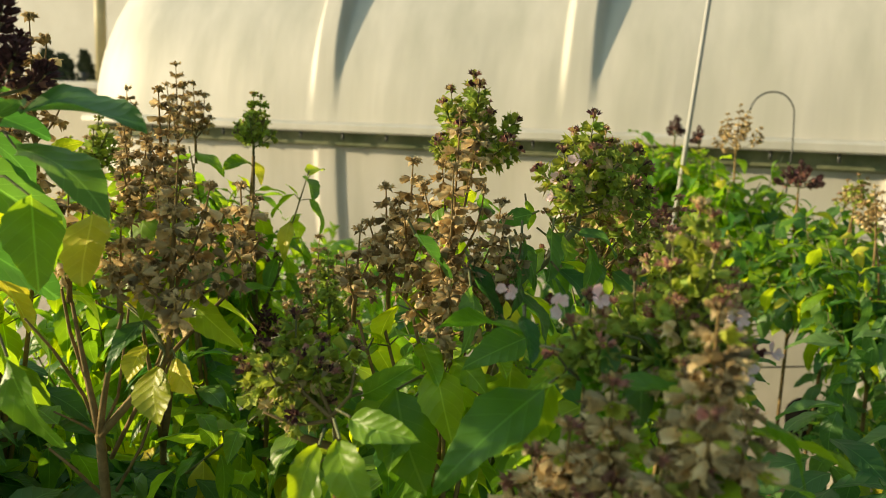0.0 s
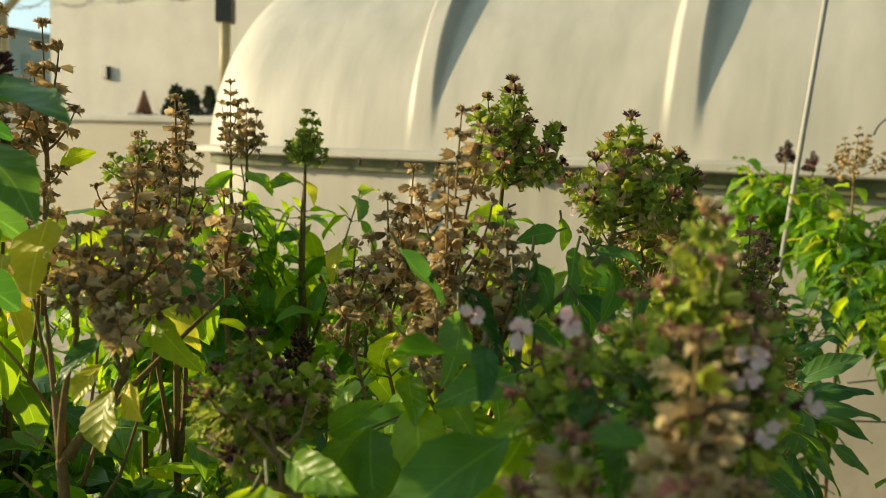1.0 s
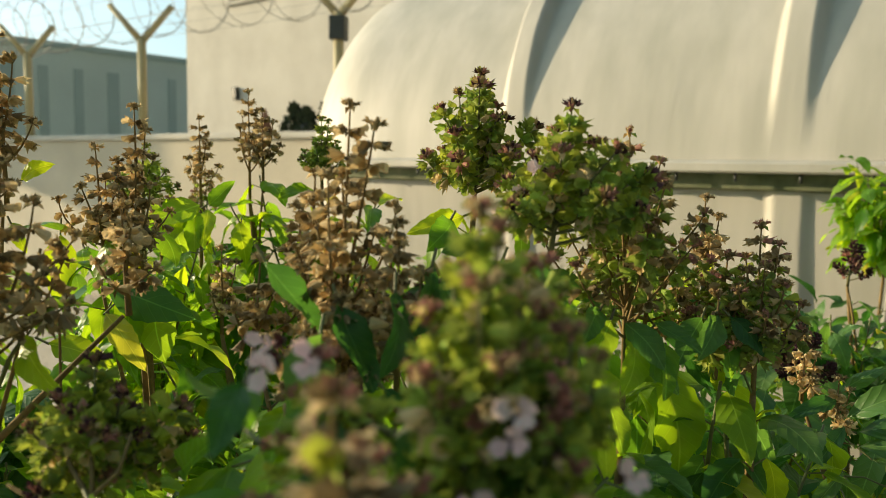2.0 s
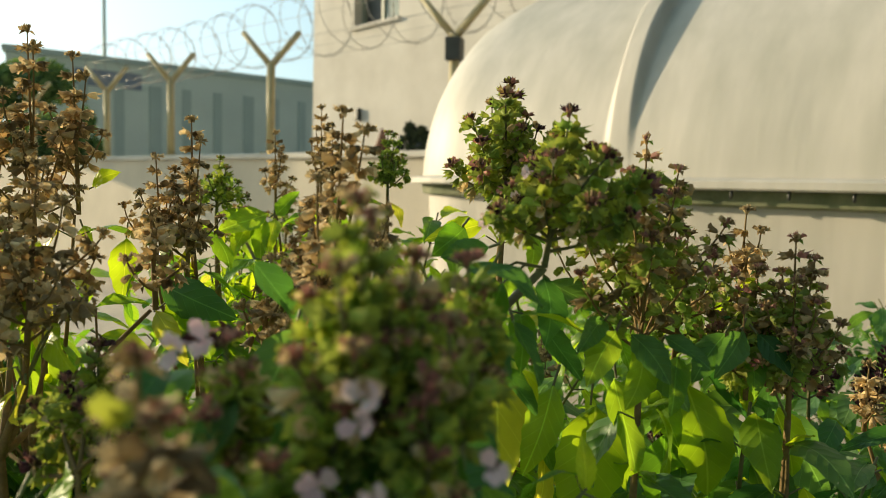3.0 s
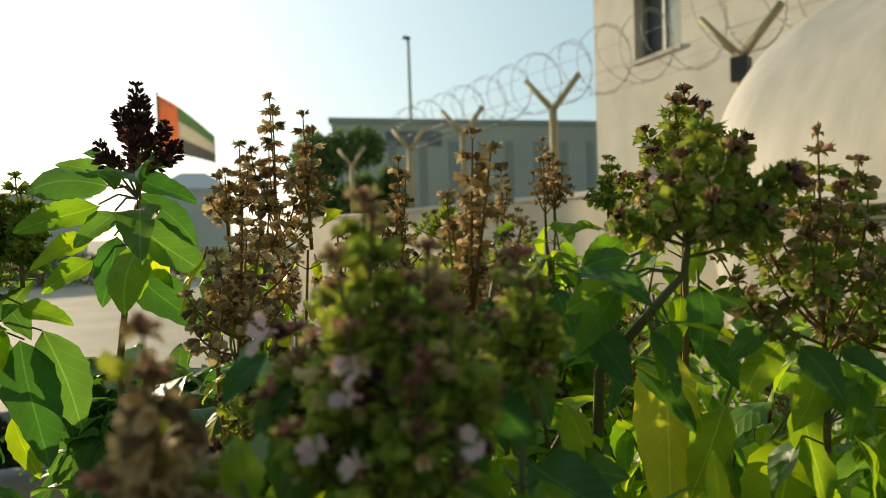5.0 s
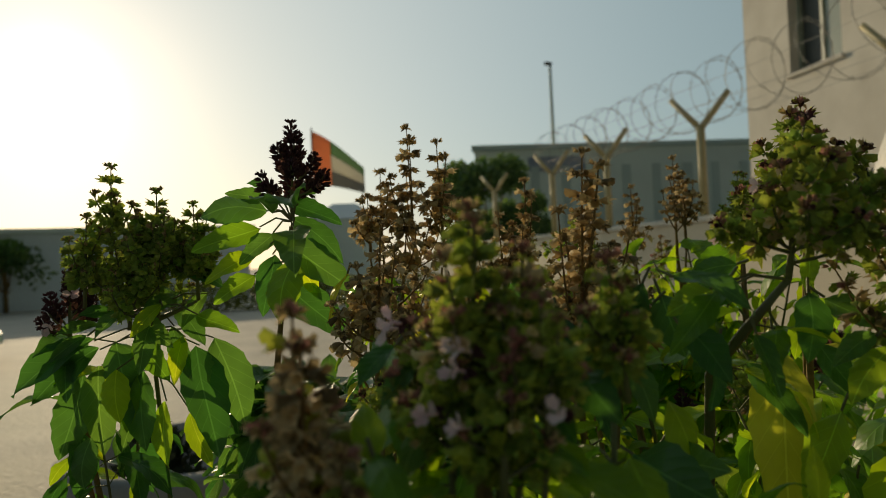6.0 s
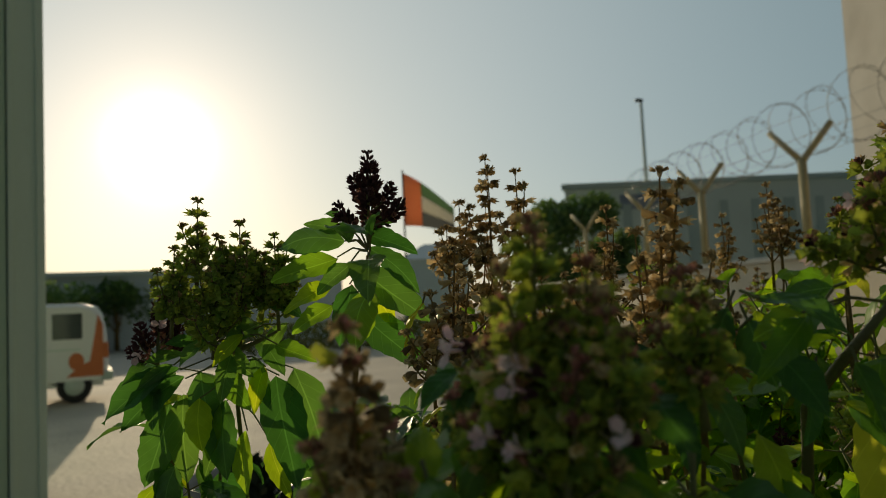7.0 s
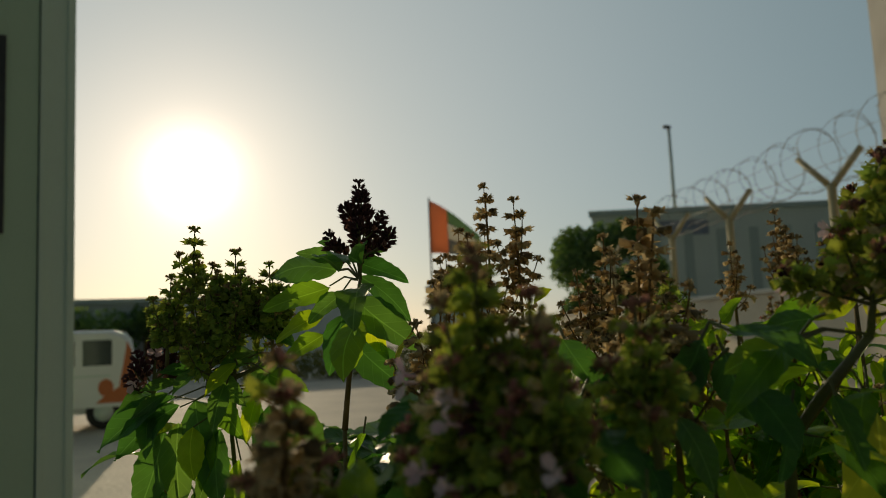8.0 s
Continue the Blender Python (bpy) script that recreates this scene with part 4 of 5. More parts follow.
def basil(top, wide, high, kind, count, root=None, leaves=5, size=0.078, yellow=0.04, bright=0.25, blooms=0, scale=1.0, slim=0.0, spread=0.12, seed=0, label="", low=0.95, extra=(), bare=0.0, dense=1.0, droopy=0.25, fork=None, stem=I_WOOD, auto=True):
    """One basil plant: a rooted woody stem, leafy side branches, and a flower head at the point top."""
    rnd = random.Random(seed)
    top = Vector(top)
    if root is None:
        root = (min(1.55, max(-0.70, top.x + rnd.uniform(-0.10, 0.10))), min(2.25, max(0.45, top.y + rnd.uniform(0.0, 0.12))))
    base = Vector((root[0], root[1], 0.41))
    plant = thing("basil_plant", Matrix.Translation(base), label or "basil plant", "plant", "basil plants in the bed")
    # Deep-leaved plants: their own darker green, plus shade put into the colour.
    if seed in (3, 4, 12, 13, 14, 20, 22, 23, 26, 27, 29, 30, 201, 302):
        plant["deep_leaved"] = 1
    foot = flower_head(plant, rnd, top, wide, high, kind, count, blooms, scale, slim, dense)
    for spec in extra:
        flower_head(plant, rnd, *spec[:5], blooms=spec[5] if len(spec) > 5 else 0, scale=scale, slim=slim)
    g = Geo()
    fork = Vector(fork) if fork else Vector((foot.x * 0.75 + base.x * 0.25, foot.y * 0.75 + base.y * 0.25, max(0.75, foot.z - 0.26)))
    bend = [base, base * 0.6 + fork * 0.4 + Vector((rnd.uniform(-0.02, 0.02), rnd.uniform(-0.02, 0.02), 0)), fork, (fork + foot) / 2 + Vector((rnd.uniform(-0.008, 0.008), rnd.uniform(-0.008, 0.008), 0)), foot]
    g.tube([p - base for p in bend], [r * (1.0 if auto else 0.62) for r in (0.0065, 0.0050, 0.0036, 0.0030, 0.0024)], 7, stem if auto else I_STEM)
    for spec in extra:
        f2 = Vector(spec[0]) - Vector((0, 0, spec[2] * 1.22))
        leafy_branch(plant, g, rnd, fork if auto else fork * 0.2 + foot * 0.8, f2, 0.35 + bare if auto else 1.0, size, yellow, bright, 0.003, 0.035, I_WOOD if kind == "dry" else I_STEM, droopy=droopy)
    leafy_branch(plant, g, rnd, fork, foot, 0.1 + bare if auto else 1.0, size, yellow, bright, 0.0034, 0.036, I_WOOD, droopy=droopy)
    for k in range(leaves):
        t = rnd.uniform(0.0, 1.0)
        z = low + (foot.z - 0.03 - low) * t
        a = k * 2.399 + rnd.uniform(-0.5, 0.5)
        s = base + (fork - base) * min(1, max(0.1, (z - 0.12 - base.z) / max(0.05, fork.z - base.z)))
        r = spread * rnd.uniform(0.45, 1.1)
        e = Vector((s.x * 0.5 + foot.x * 0.5 + r * math.cos(a), s.y * 0.5 + foot.y * 0.5 + r * math.sin(a), z + rnd.uniform(0.0, 0.05)))
        leafy_branch(plant, g, rnd, s, e, 0.35, size, yellow, bright, droopy=droopy)
    part("stem", g, PLANT_MATS, plant)
    INFO[seed] = (plant, fork, foot)
    return plant


DRY_L = "basil plant with dry brown seed heads and green leaves"
RIPE_L = "basil plant with ripe green seed heads and purple tips"
DARK_L = "basil plant with a dark purple flower head over green leaves"
NEAR_L = "basil plant with green seed heads and pale lilac flowers"
GREEN_L = "bushy green basil plant with small dark seed heads"

basil((0.025, 0.790, 1.710), 0.105, 0.095, "ripe", 17, seed=1, label=RIPE_L, leaves=8)
# Many brighter blades on this plant, sunlight put into their colour.
basil((0.122, 0.650, 1.671), 0.105, 0.078, "ripe", 17, seed=2, fork=(0.050, 0.640, 1.512), root=(0.02, 0.55), stem=I_STEM, yellow=0.0, bright=0.5, label=RIPE_L, leaves=8, blooms=1)
basil((0.150, 0.735, 1.660), 0.125, 0.150, "mixed", 18, seed=3, label=DRY_L, leaves=9, size=0.088, slim=0.2)
basil((0.245, 0.800, 1.594), 0.085, 0.110, "mixed", 17, seed=4, label=DRY_L, leaves=9, size=0.080, extra=(((0.205, 0.86, 1.612), 0.05, 0.06, "dry", 5), ((0.222, 0.79, 1.570), 0.07, 0.08, "mixed", 8)))
basil((0.009, 0.573, 1.666), 0.085, 0.165, "dry", 15, seed=5, label=DRY_L, leaves=5, slim=0.15, dense=0.7, extra=(((-0.026, 0.598, 1.628), 0.05, 0.09, "dry", 6), ((-0.048, 0.617, 1.606), 0.05, 0.09, "dry", 6), ((-0.066, 0.60, 1.572), 0.05, 0.06, "dry", 5), ((0.004, 0.56, 1.565), 0.09, 0.075, "dry", 11), ((0.044, 0.562, 1.590), 0.06, 0.08, "dry", 7)))
basil((-0.178, 0.510, 1.632), 0.105, 0.115, "dry", 15, seed=6, label=DRY_L, leaves=0, yellow=0.3, bare=1.0, fork=(-0.241, 0.522, 1.426), root=(-0.225, 0.53), extra=(((-0.274, 0.554, 1.601), 0.06, 0.07, "dry", 6), ((-0.155, 0.578, 1.605), 0.05, 0.06, "dry", 5), ((-0.214, 0.502, 1.583), 0.05, 0.05, "dry", 5)))
basil((-0.398, 0.656, 1.757), 0.080, 0.185, "dry", 10, seed=7, label=DRY_L, leaves=3, bare=0.35, yellow=0.15, slim=0.2, dense=0.8, scale=1.16, extra=(((-0.363, 0.676, 1.735), 0.06, 0.12, "dry", 5), ((-0.429, 0.634, 1.707), 0.06, 0.08, "dry", 5), ((-0.443, 0.622, 1.678), 0.05, 0.06, "dry", 4), ((-0.375, 0.640, 1.650), 0.10, 0.08, "dry", 7)))
basil((-0.275, 0.735, 1.681), 0.050, 0.090, "dry", 4, seed=8, label=DRY_L, leaves=1, bare=0.5, yellow=0.2, slim=0.1, dense=0.6, extra=(((-0.300, 0.715, 1.645), 0.09, 0.09, "dry", 10), ((-0.262, 0.72, 1.628), 0.07, 0.08, "dry", 8)))
basil((-0.380, 1.082, 1.730), 0.060, 0.120, "dry", 6, seed=9, label=DRY_L, leaves=10, low=1.25, yellow=0.12, slim=0.3, dense=0.7, extra=(((-0.352, 1.07, 1.705), 0.06, 0.09, "dry", 6),))
basil((-0.273, 1.086, 1.694), 0.070, 0.070, "green", 10, seed=10, label=GREEN_L, leaves=10, low=1.25)
basil((-0.418, 0.924, 1.652), 0.080, 0.060, "green", 9, seed=11, label=GREEN_L, leaves=11, low=1.2)
basil((-0.278, 0.470, 1.732), 0.062, 0.076, "dark", 11, seed=12, label=DARK_L, leaves=0, fork=(-0.312, 0.458, 1.50), root=(-0.33, 0.47), auto=False)
basil((-0.401, 0.370, 1.680), 0.090, 0.095, "green", 24, seed=13, label=GREEN_L, leaves=0, slim=0.15, root=(-0.42, 0.47), fork=(-0.42, 0.365, 1.50), auto=False, extra=(((-0.420, 0.331, 1.706), 0.035, 0.075, "green", 5), ((-0.386, 0.402, 1.665), 0.065, 0.08, "green", 14), ((-0.433, 0.308, 1.657), 0.055, 0.075, "green", 11), ((-0.412, 0.350, 1.645), 0.10, 0.085, "green", 20)))
basil((-0.462, 0.293, 1.606), 0.060, 0.065, "dark", 8, seed=14, label=DARK_L, leaves=4, size=0.08, blooms=1, spread=0.04, root=(-0.5, 0.45))
basil((0.134, 0.400, 1.619), 0.050, 0.075, "near", 10, seed=15, label=NEAR_L, leaves=4, size=0.07, spread=0.07, low=1.2,
      extra=(((0.140, 0.471, 1.595), 0.045, 0.055, "near", 6), ((0.080, 0.400, 1.568), 0.042, 0.050, "near", 6), ((0.144, 0.420, 1.600), 0.036, 0.055, "near", 5), ((0.160, 0.416, 1.580), 0.036, 0.050, "near", 5), ((0.110, 0.430, 1.575), 0.050, 0.050, "near", 6), ((0.128, 0.390, 1.560), 0.044, 0.042, "near", 5), ((0.156, 0.400, 1.552), 0.044, 0.042, "near", 5)), root=(0.12, 0.47))
basil((0.121, 0.326, 1.580), 0.034, 0.080, "straw", 4, seed=16, label="basil plant with straw-coloured rosy seed spikes", leaves=2, size=0.05, spread=0.05, low=1.15, blooms=0,
      extra=(((0.084, 0.353, 1.536), 0.03, 0.06, "straw", 3), ((0.142, 0.335, 1.528), 0.03, 0.06, "straw", 3), ((0.051, 0.365, 1.494), 0.035, 0.05, "straw", 4), ((0.066, 0.358, 1.511), 0.035, 0.05, "straw", 4), ((0.102, 0.325, 1.510), 0.035, 0.06, "straw", 4), ((0.118, 0.340, 1.540), 0.035, 0.06, "straw", 4)), root=(0.10, 0.45))
basil((-0.094, 0.487, 1.530), 0.098, 0.066, "ripe", 20, seed=17, label=GREEN_L, leaves=2, low=1.0, root=(-0.05, 0.52), fork=(-0.064, 0.482, 1.44), size=0.06, dense=0.6)
basil((0.647, 2.206, 1.727), 0.060, 0.06, "dark", 7, seed=18, label=DARK_L, leaves=30, low=1.52, bright=0.12, spread=0.13, size=0.085, extra=(((0.70, 2.16, 1.700), 0.05, 0.05, "dark", 5),))
basil((0.735, 1.965, 1.752), 0.130, 0.11, "dry", 14, seed=19, label=DRY_L, leaves=26, low=1.42, bright=0.08, size=0.085, spread=0.14)
basil((0.795, 1.725, 1.622), 0.100, 0.06, "dark", 11, seed=20, label=DARK_L, leaves=26, low=1.32, bright=0.08, spread=0.18, size=0.085)
basil((0.880, 1.640, 1.598), 0.090, 0.07, "mixed", 10, seed=21, label=DRY_L, leaves=26, low=1.32, bright=0.08, spread=0.18, size=0.085)
basil((0.780, 1.395, 1.587), 0.090, 0.08, "dry", 10, seed=22, label=DRY_L, leaves=24, low=1.32, bright=0.25, spread=0.15, size=0.08)
basil((0.440, 1.525, 1.530), 0.060, 0.06, "dark", 7, seed=23, label=DARK_L, leaves=16, low=1.3, bright=0.05, spread=0.14)
basil((-0.322, 1.350, 1.470), 0.070, 0.08, "dark", 8, seed=24, label=DARK_L, leaves=10, spread=0.16)
basil((-0.160, 0.977, 1.512), 0.110, 0.13, "dry", 9, seed=25, label=DRY_L, leaves=9, spread=0.15)
basil((0.250, 1.200, 1.470), 0.080, 0.09, "dark", 9, seed=26, label=DARK_L, leaves=12, spread=0.18)
basil((0.330, 1.190, 1.455), 0.080, 0.08, "dark", 9, seed=27, label=DARK_L, leaves=12, spread=0.18)
basil((0.168, 0.815, 1.592), 0.115, 0.090, "mixed", 13, seed=29, label=DRY_L, leaves=6, size=0.085)
basil((0.334, 0.962, 1.442), 0.045, 0.05, "dry", 4, seed=30, label="slender basil plant with narrow dark leaves and small dry heads", leaves=0, root=(0.344, 0.982), auto=False, extra=(((0.304, 0.971, 1.476), 0.04, 0.05, "dry", 4),))
basil((-0.436, 1.051, 1.694), 0.050, 0.09, "dry", 5, seed=28, label=DRY_L, leaves=6)

def hang_leaves(seed, face, rows, oval=0.64, slim=1.0):
    """Large single leaves of one plant, each from its base to its tip, with petioles to the stem."""
    plant, fork, foot = INFO[seed]
    rnd = random.Random(seed + 500)
    base = plant.matrix_basis.translation
    for x0, y0, z0, x1, y1, z1, tone in rows:
        a, b = Vector((x0, y0, z0)), Vector((x1, y1, z1))
        way = b - a
        near = fork + (foot - fork) * max(0.0, min(1.0, (a.z + 0.01 - fork.z) / max(0.02, foot.z - fork.z)))
        if (near - a).length < 0.07:
            g = Geo().tube([near - base, (near + a) / 2 + Vector((0, 0, 0.006)) - base, a - base], [0.0011, 0.0009, 0.0008], 5, I_STEM, cap=False)
        else:
            g = Geo().tube([a - way * 0.25 - base, a - base], 0.0010, 5, I_STEM, cap=False)
        part("petiole", g, PLANT_MATS, plant)
        turn = Vector(face) + Vector((rnd.uniform(-0.3, 0.3), rnd.uniform(-0.3, 0.3), rnd.uniform(-0.2, 0.2)))
        put_leaf(plant, rnd, a, way + Vector((0, 0, 0.12 * way.length)), turn, way.length * 1.08, tone, rnd.choice((0, 1, 3, 4)), oval * rnd.uniform(0.92, 1.08) if tone == "yellow" else slim * rnd.uniform(0.88, 1.12))


def bare_branches(seed, rows):
    """Leafless woody branches of one plant, each bent through a few points and tapering to its tip."""
    plant = INFO[seed][0]
    base = plant.matrix_basis.translation
    for points, radius in rows:
        line = [Vector(p) - base for p in points]
        last = len(line) - 1
        part("branch", Geo().tube(line, [radius * (1 - 0.45 * k / last) for k in range(last + 1)], 7, I_WOOD), PLANT_MATS, plant)


def open_flowers(seed, spots):
    """Open two-lipped flowers on dark buds, each a part of its plant."""
    plant = INFO[seed][0]
    rnd = random.Random(seed + 700)
    base = plant.matrix_basis.translation
    for x, y, z, size in spots:
        g = Geo()
        p = Vector((x, y, z)) - base
        way = Vector((rnd.uniform(-0.1, 0.5), -1.0, rnd.uniform(0.0, 0.5)))
        put(g, CUP_OPEN, p - way.normalized() * size * 0.9, way, size * 0.8, rnd.uniform(0, 6), I_PURPLE)
        put(g, FLOWER, p, way, size, rnd.uniform(0, 6), I_PETAL)
        part("flower", g, PLANT_MATS, plant, "pale lilac flower")


open_flowers(15, [(0.060, 0.402, 1.564, 0.010), (0.080, 0.394, 1.568, 0.009), (0.151, 0.388, 1.561, 0.009), (0.149, 0.386, 1.553, 0.008), (0.138, 0.379, 1.536, 0.009), (0.158, 0.382, 1.533, 0.008), (0.180, 0.410, 1.537, 0.008), (0.039, 0.440, 1.561, 0.009)])

hang_leaves(12, (0.25, -0.3, 0.95), [
    (-0.256, 0.466, 1.654, -0.176, 0.432, 1.633, "deep"),
    (-0.259, 0.462, 1.631, -0.195, 0.434, 1.596, "deep"),
    (-0.250, 0.459, 1.603, -0.230, 0.435, 1.555, "green"),
    (-0.264, 0.444, 1.647, -0.228, 0.415, 1.652, "deep"),
])
hang_leaves(6, (-0.40, -0.90, 0.10), [
    (-0.188, 0.499, 1.487, -0.183, 0.482, 1.453, "yellow"),
    (-0.197, 0.501, 1.500, -0.203, 0.486, 1.479, "yellow"),
    (-0.178, 0.500, 1.493, -0.161, 0.485, 1.472, "yellow"),
    (-0.204, 0.515, 1.515, -0.220, 0.487, 1.488, "deep"),
    (-0.174, 0.517, 1.529, -0.141, 0.500, 1.498, "bright"),
    (-0.204, 0.509, 1.515, -0.187, 0.508, 1.544, "bright"),
    (-0.235, 0.502, 1.588, -0.231, 0.485, 1.545, "yellow"),
    (-0.217, 0.516, 1.526, -0.245, 0.531, 1.547, "green"),
    (-0.180, 0.529, 1.531, -0.165, 0.531, 1.547, "green"),
    (-0.272, 0.465, 1.500, -0.242, 0.446, 1.445, "green"),
    (-0.221, 0.522, 1.523, -0.207, 0.518, 1.540, "yellow"),
    (-0.187, 0.512, 1.498, -0.185, 0.502, 1.511, "yellow"),
], 1.75)
hang_leaves(5, (0.2, -0.85, 0.35), [
    (-0.054, 0.411, 1.477, -0.034, 0.372, 1.444, "bright"),
    (-0.051, 0.435, 1.481, -0.012, 0.409, 1.472, "green"),
    (-0.068, 0.426, 1.466, -0.074, 0.385, 1.438, "bright"),
    (-0.029, 0.510, 1.473, -0.007, 0.462, 1.425, "bright"),
    (-0.002, 0.516, 1.489, 0.012, 0.475, 1.454, "bright"),
    (-0.051, 0.498, 1.474, -0.014, 0.480, 1.494, "green"),
    (-0.015, 0.519, 1.466, -0.029, 0.473, 1.428, "bright"),
    (-0.034, 0.528, 1.463, -0.049, 0.488, 1.440, "bright"),
    (0.010, 0.537, 1.487, 0.030, 0.503, 1.474, "bright"),
    (-0.011, 0.540, 1.498, -0.002, 0.504, 1.476, "bright"),
    (-0.012, 0.608, 1.583, -0.017, 0.576, 1.567, "bright"),
])
hang_leaves(15, (-0.15, -0.85, 0.4), [
    (0.060, 0.412, 1.511, 0.002, 0.375, 1.468, "green"),
    (0.066, 0.431, 1.508, 0.042, 0.399, 1.477, "green"),
    (0.057, 0.490, 1.519, 0.019, 0.463, 1.506, "green"),
    (0.059, 0.582, 1.565, 0.051, 0.549, 1.540, "green"),
    (0.074, 0.434, 1.521, 0.052, 0.409, 1.508, "green"),
])
hang_leaves(15, (0.15, 0.35, 0.9), [
    (0.052, 0.398, 1.54, 0.002, 0.438, 1.539, "green"),
])
hang_leaves(2, (0.5, -0.75, 0.35), [
    (0.094, 0.593, 1.573, 0.092, 0.563, 1.557, "green"),
    (0.110, 0.579, 1.572, 0.108, 0.547, 1.541, "green"),
    (0.033, 0.689, 1.596, 0.031, 0.654, 1.574, "green"),
    (0.090, 0.658, 1.545, 0.103, 0.630, 1.514, "green"),
])
hang_leaves(13, (0.9, -0.3, 0.35), [
    (-0.438, 0.311, 1.532, -0.454, 0.248, 1.479, "deep"),
    (-0.436, 0.316, 1.523, -0.448, 0.262, 1.472, "deep"),
    (-0.446, 0.298, 1.500, -0.441, 0.281, 1.420, "deep"),
    (-0.436, 0.317, 1.507, -0.425, 0.313, 1.425, "deep"),
    (-0.417, 0.356, 1.499, -0.406, 0.351, 1.425, "deep"),
    (-0.410, 0.373, 1.467, -0.397, 0.370, 1.407, "green"),
    (-0.392, 0.404, 1.522, -0.362, 0.406, 1.420, "deep"),
    (-0.421, 0.347, 1.500, -0.412, 0.336, 1.444, "bright"),
    (-0.400, 0.395, 1.454, -0.380, 0.405, 1.402, "bright"),
    (-0.402, 0.382, 1.543, -0.384, 0.390, 1.493, "deep"),
    (-0.428, 0.330, 1.529, -0.409, 0.341, 1.469, "deep"),
    (-0.385, 0.417, 1.529, -0.364, 0.435, 1.440, "deep"),
    (-0.440, 0.305, 1.537, -0.441, 0.273, 1.512, "deep"),
    (-0.420, 0.346, 1.534, -0.395, 0.367, 1.489, "green"),
])
hang_leaves(14, (0.9, -0.25, 0.4), [
    (-0.485, 0.295, 1.535, -0.441, 0.258, 1.514, "deep"),
    (-0.484, 0.303, 1.528, -0.437, 0.287, 1.489, "deep"),
    (-0.460, 0.334, 1.527, -0.411, 0.342, 1.479, "deep"),
    (-0.413, 0.391, 1.576, -0.379, 0.352, 1.558, "deep"),
    (-0.411, 0.404, 1.610, -0.366, 0.420, 1.575, "deep"),
])

hang_leaves(15, (0.9, -0.3, 0.35), [
    (0.099, 0.558, 1.582, 0.135, 0.577, 1.563, "deep"),
    (0.059, 0.573, 1.577, 0.057, 0.547, 1.538, "deep"),
    (0.049, 0.544, 1.566, 0.055, 0.525, 1.525, "deep"),
    (0.020, 0.537, 1.559, 0.037, 0.532, 1.516, "deep"),
    (0.059, 0.553, 1.535, 0.082, 0.553, 1.499, "deep"),
    (0.089, 0.575, 1.550, 0.115, 0.579, 1.521, "deep"),
    (0.020, 0.516, 1.547, 0.025, 0.491, 1.509, "deep"),
    (0.048, 0.533, 1.517, 0.069, 0.533, 1.488, "deep"),
    (-0.020, 0.531, 1.580, 0.001, 0.538, 1.541, "deep"),
    (0.059, 0.588, 1.570, 0.078, 0.587, 1.534, "deep"),
    (0.090, 0.603, 1.539, 0.096, 0.585, 1.504, "deep"),
    (0.099, 0.626, 1.544, 0.116, 0.618, 1.509, "deep"),
])

hang_leaves(12, (0.8, -0.3, 0.5), [
    (-0.301, 0.473, 1.660, -0.269, 0.506, 1.630, "deep"),
    (-0.310, 0.454, 1.663, -0.311, 0.417, 1.667, "deep"),
    (-0.311, 0.454, 1.652, -0.324, 0.394, 1.648, "deep"),
    (-0.315, 0.448, 1.637, -0.327, 0.392, 1.609, "green"),
    (-0.301, 0.475, 1.644, -0.269, 0.509, 1.598, "deep"),
    (-0.309, 0.459, 1.631, -0.308, 0.430, 1.600, "deep"),
    (-0.303, 0.472, 1.625, -0.269, 0.512, 1.568, "deep"),
    (-0.301, 0.455, 1.610, -0.288, 0.442, 1.555, "deep"),
    (-0.304, 0.472, 1.609, -0.281, 0.488, 1.567, "bright"),
    (-0.317, 0.445, 1.611, -0.325, 0.398, 1.586, "bright"),
    (-0.306, 0.471, 1.582, -0.273, 0.508, 1.523, "deep"),
    (-0.319, 0.442, 1.592, -0.321, 0.408, 1.563, "green"),
    (-0.307, 0.460, 1.673, -0.301, 0.436, 1.678, "deep"),
    (-0.301, 0.471, 1.669, -0.276, 0.489, 1.667, "deep"),
])

hang_leaves(2, (0.5, -0.8, 0.25), [
    (0.038, 0.724, 1.522, 0.062, 0.702, 1.397, "yellow"),
    (0.079, 0.751, 1.422, 0.083, 0.724, 1.364, "yellow"),
    (0.038, 0.763, 1.450, 0.042, 0.746, 1.379, "yellow"),
    (0.098, 0.709, 1.485, 0.092, 0.676, 1.431, "green"),
    (0.134, 0.744, 1.488, 0.150, 0.726, 1.430, "green"),
    (0.108, 0.772, 1.457, 0.111, 0.743, 1.373, "bright"),
    (0.076, 0.716, 1.591, 0.080, 0.705, 1.566, "green"),
    (0.029, 0.734, 1.596, 0.000, 0.702, 1.582, "bright"),
])
hang_leaves(3, (0.5, -0.75, 0.35), [
    (0.156, 0.782, 1.479, 0.176, 0.767, 1.439, "bright"),
    (0.175, 0.794, 1.479, 0.195, 0.787, 1.395, "bright"),
    (0.098, 0.680, 1.565, 0.110, 0.661, 1.526, "deep"),
    (0.093, 0.698, 1.531, 0.116, 0.698, 1.494, "deep"),
    (0.095, 0.702, 1.561, 0.133, 0.712, 1.533, "deep"),
    (0.088, 0.615, 1.576, 0.080, 0.582, 1.540, "deep"),
    (0.074, 0.643, 1.586, 0.050, 0.626, 1.576, "deep"),
    (0.056, 0.673, 1.519, 0.093, 0.669, 1.473, "deep"),
    (0.079, 0.541, 1.480, 0.138, 0.530, 1.470, "deep"),
    (0.072, 0.571, 1.467, 0.116, 0.575, 1.469, "deep"),
])
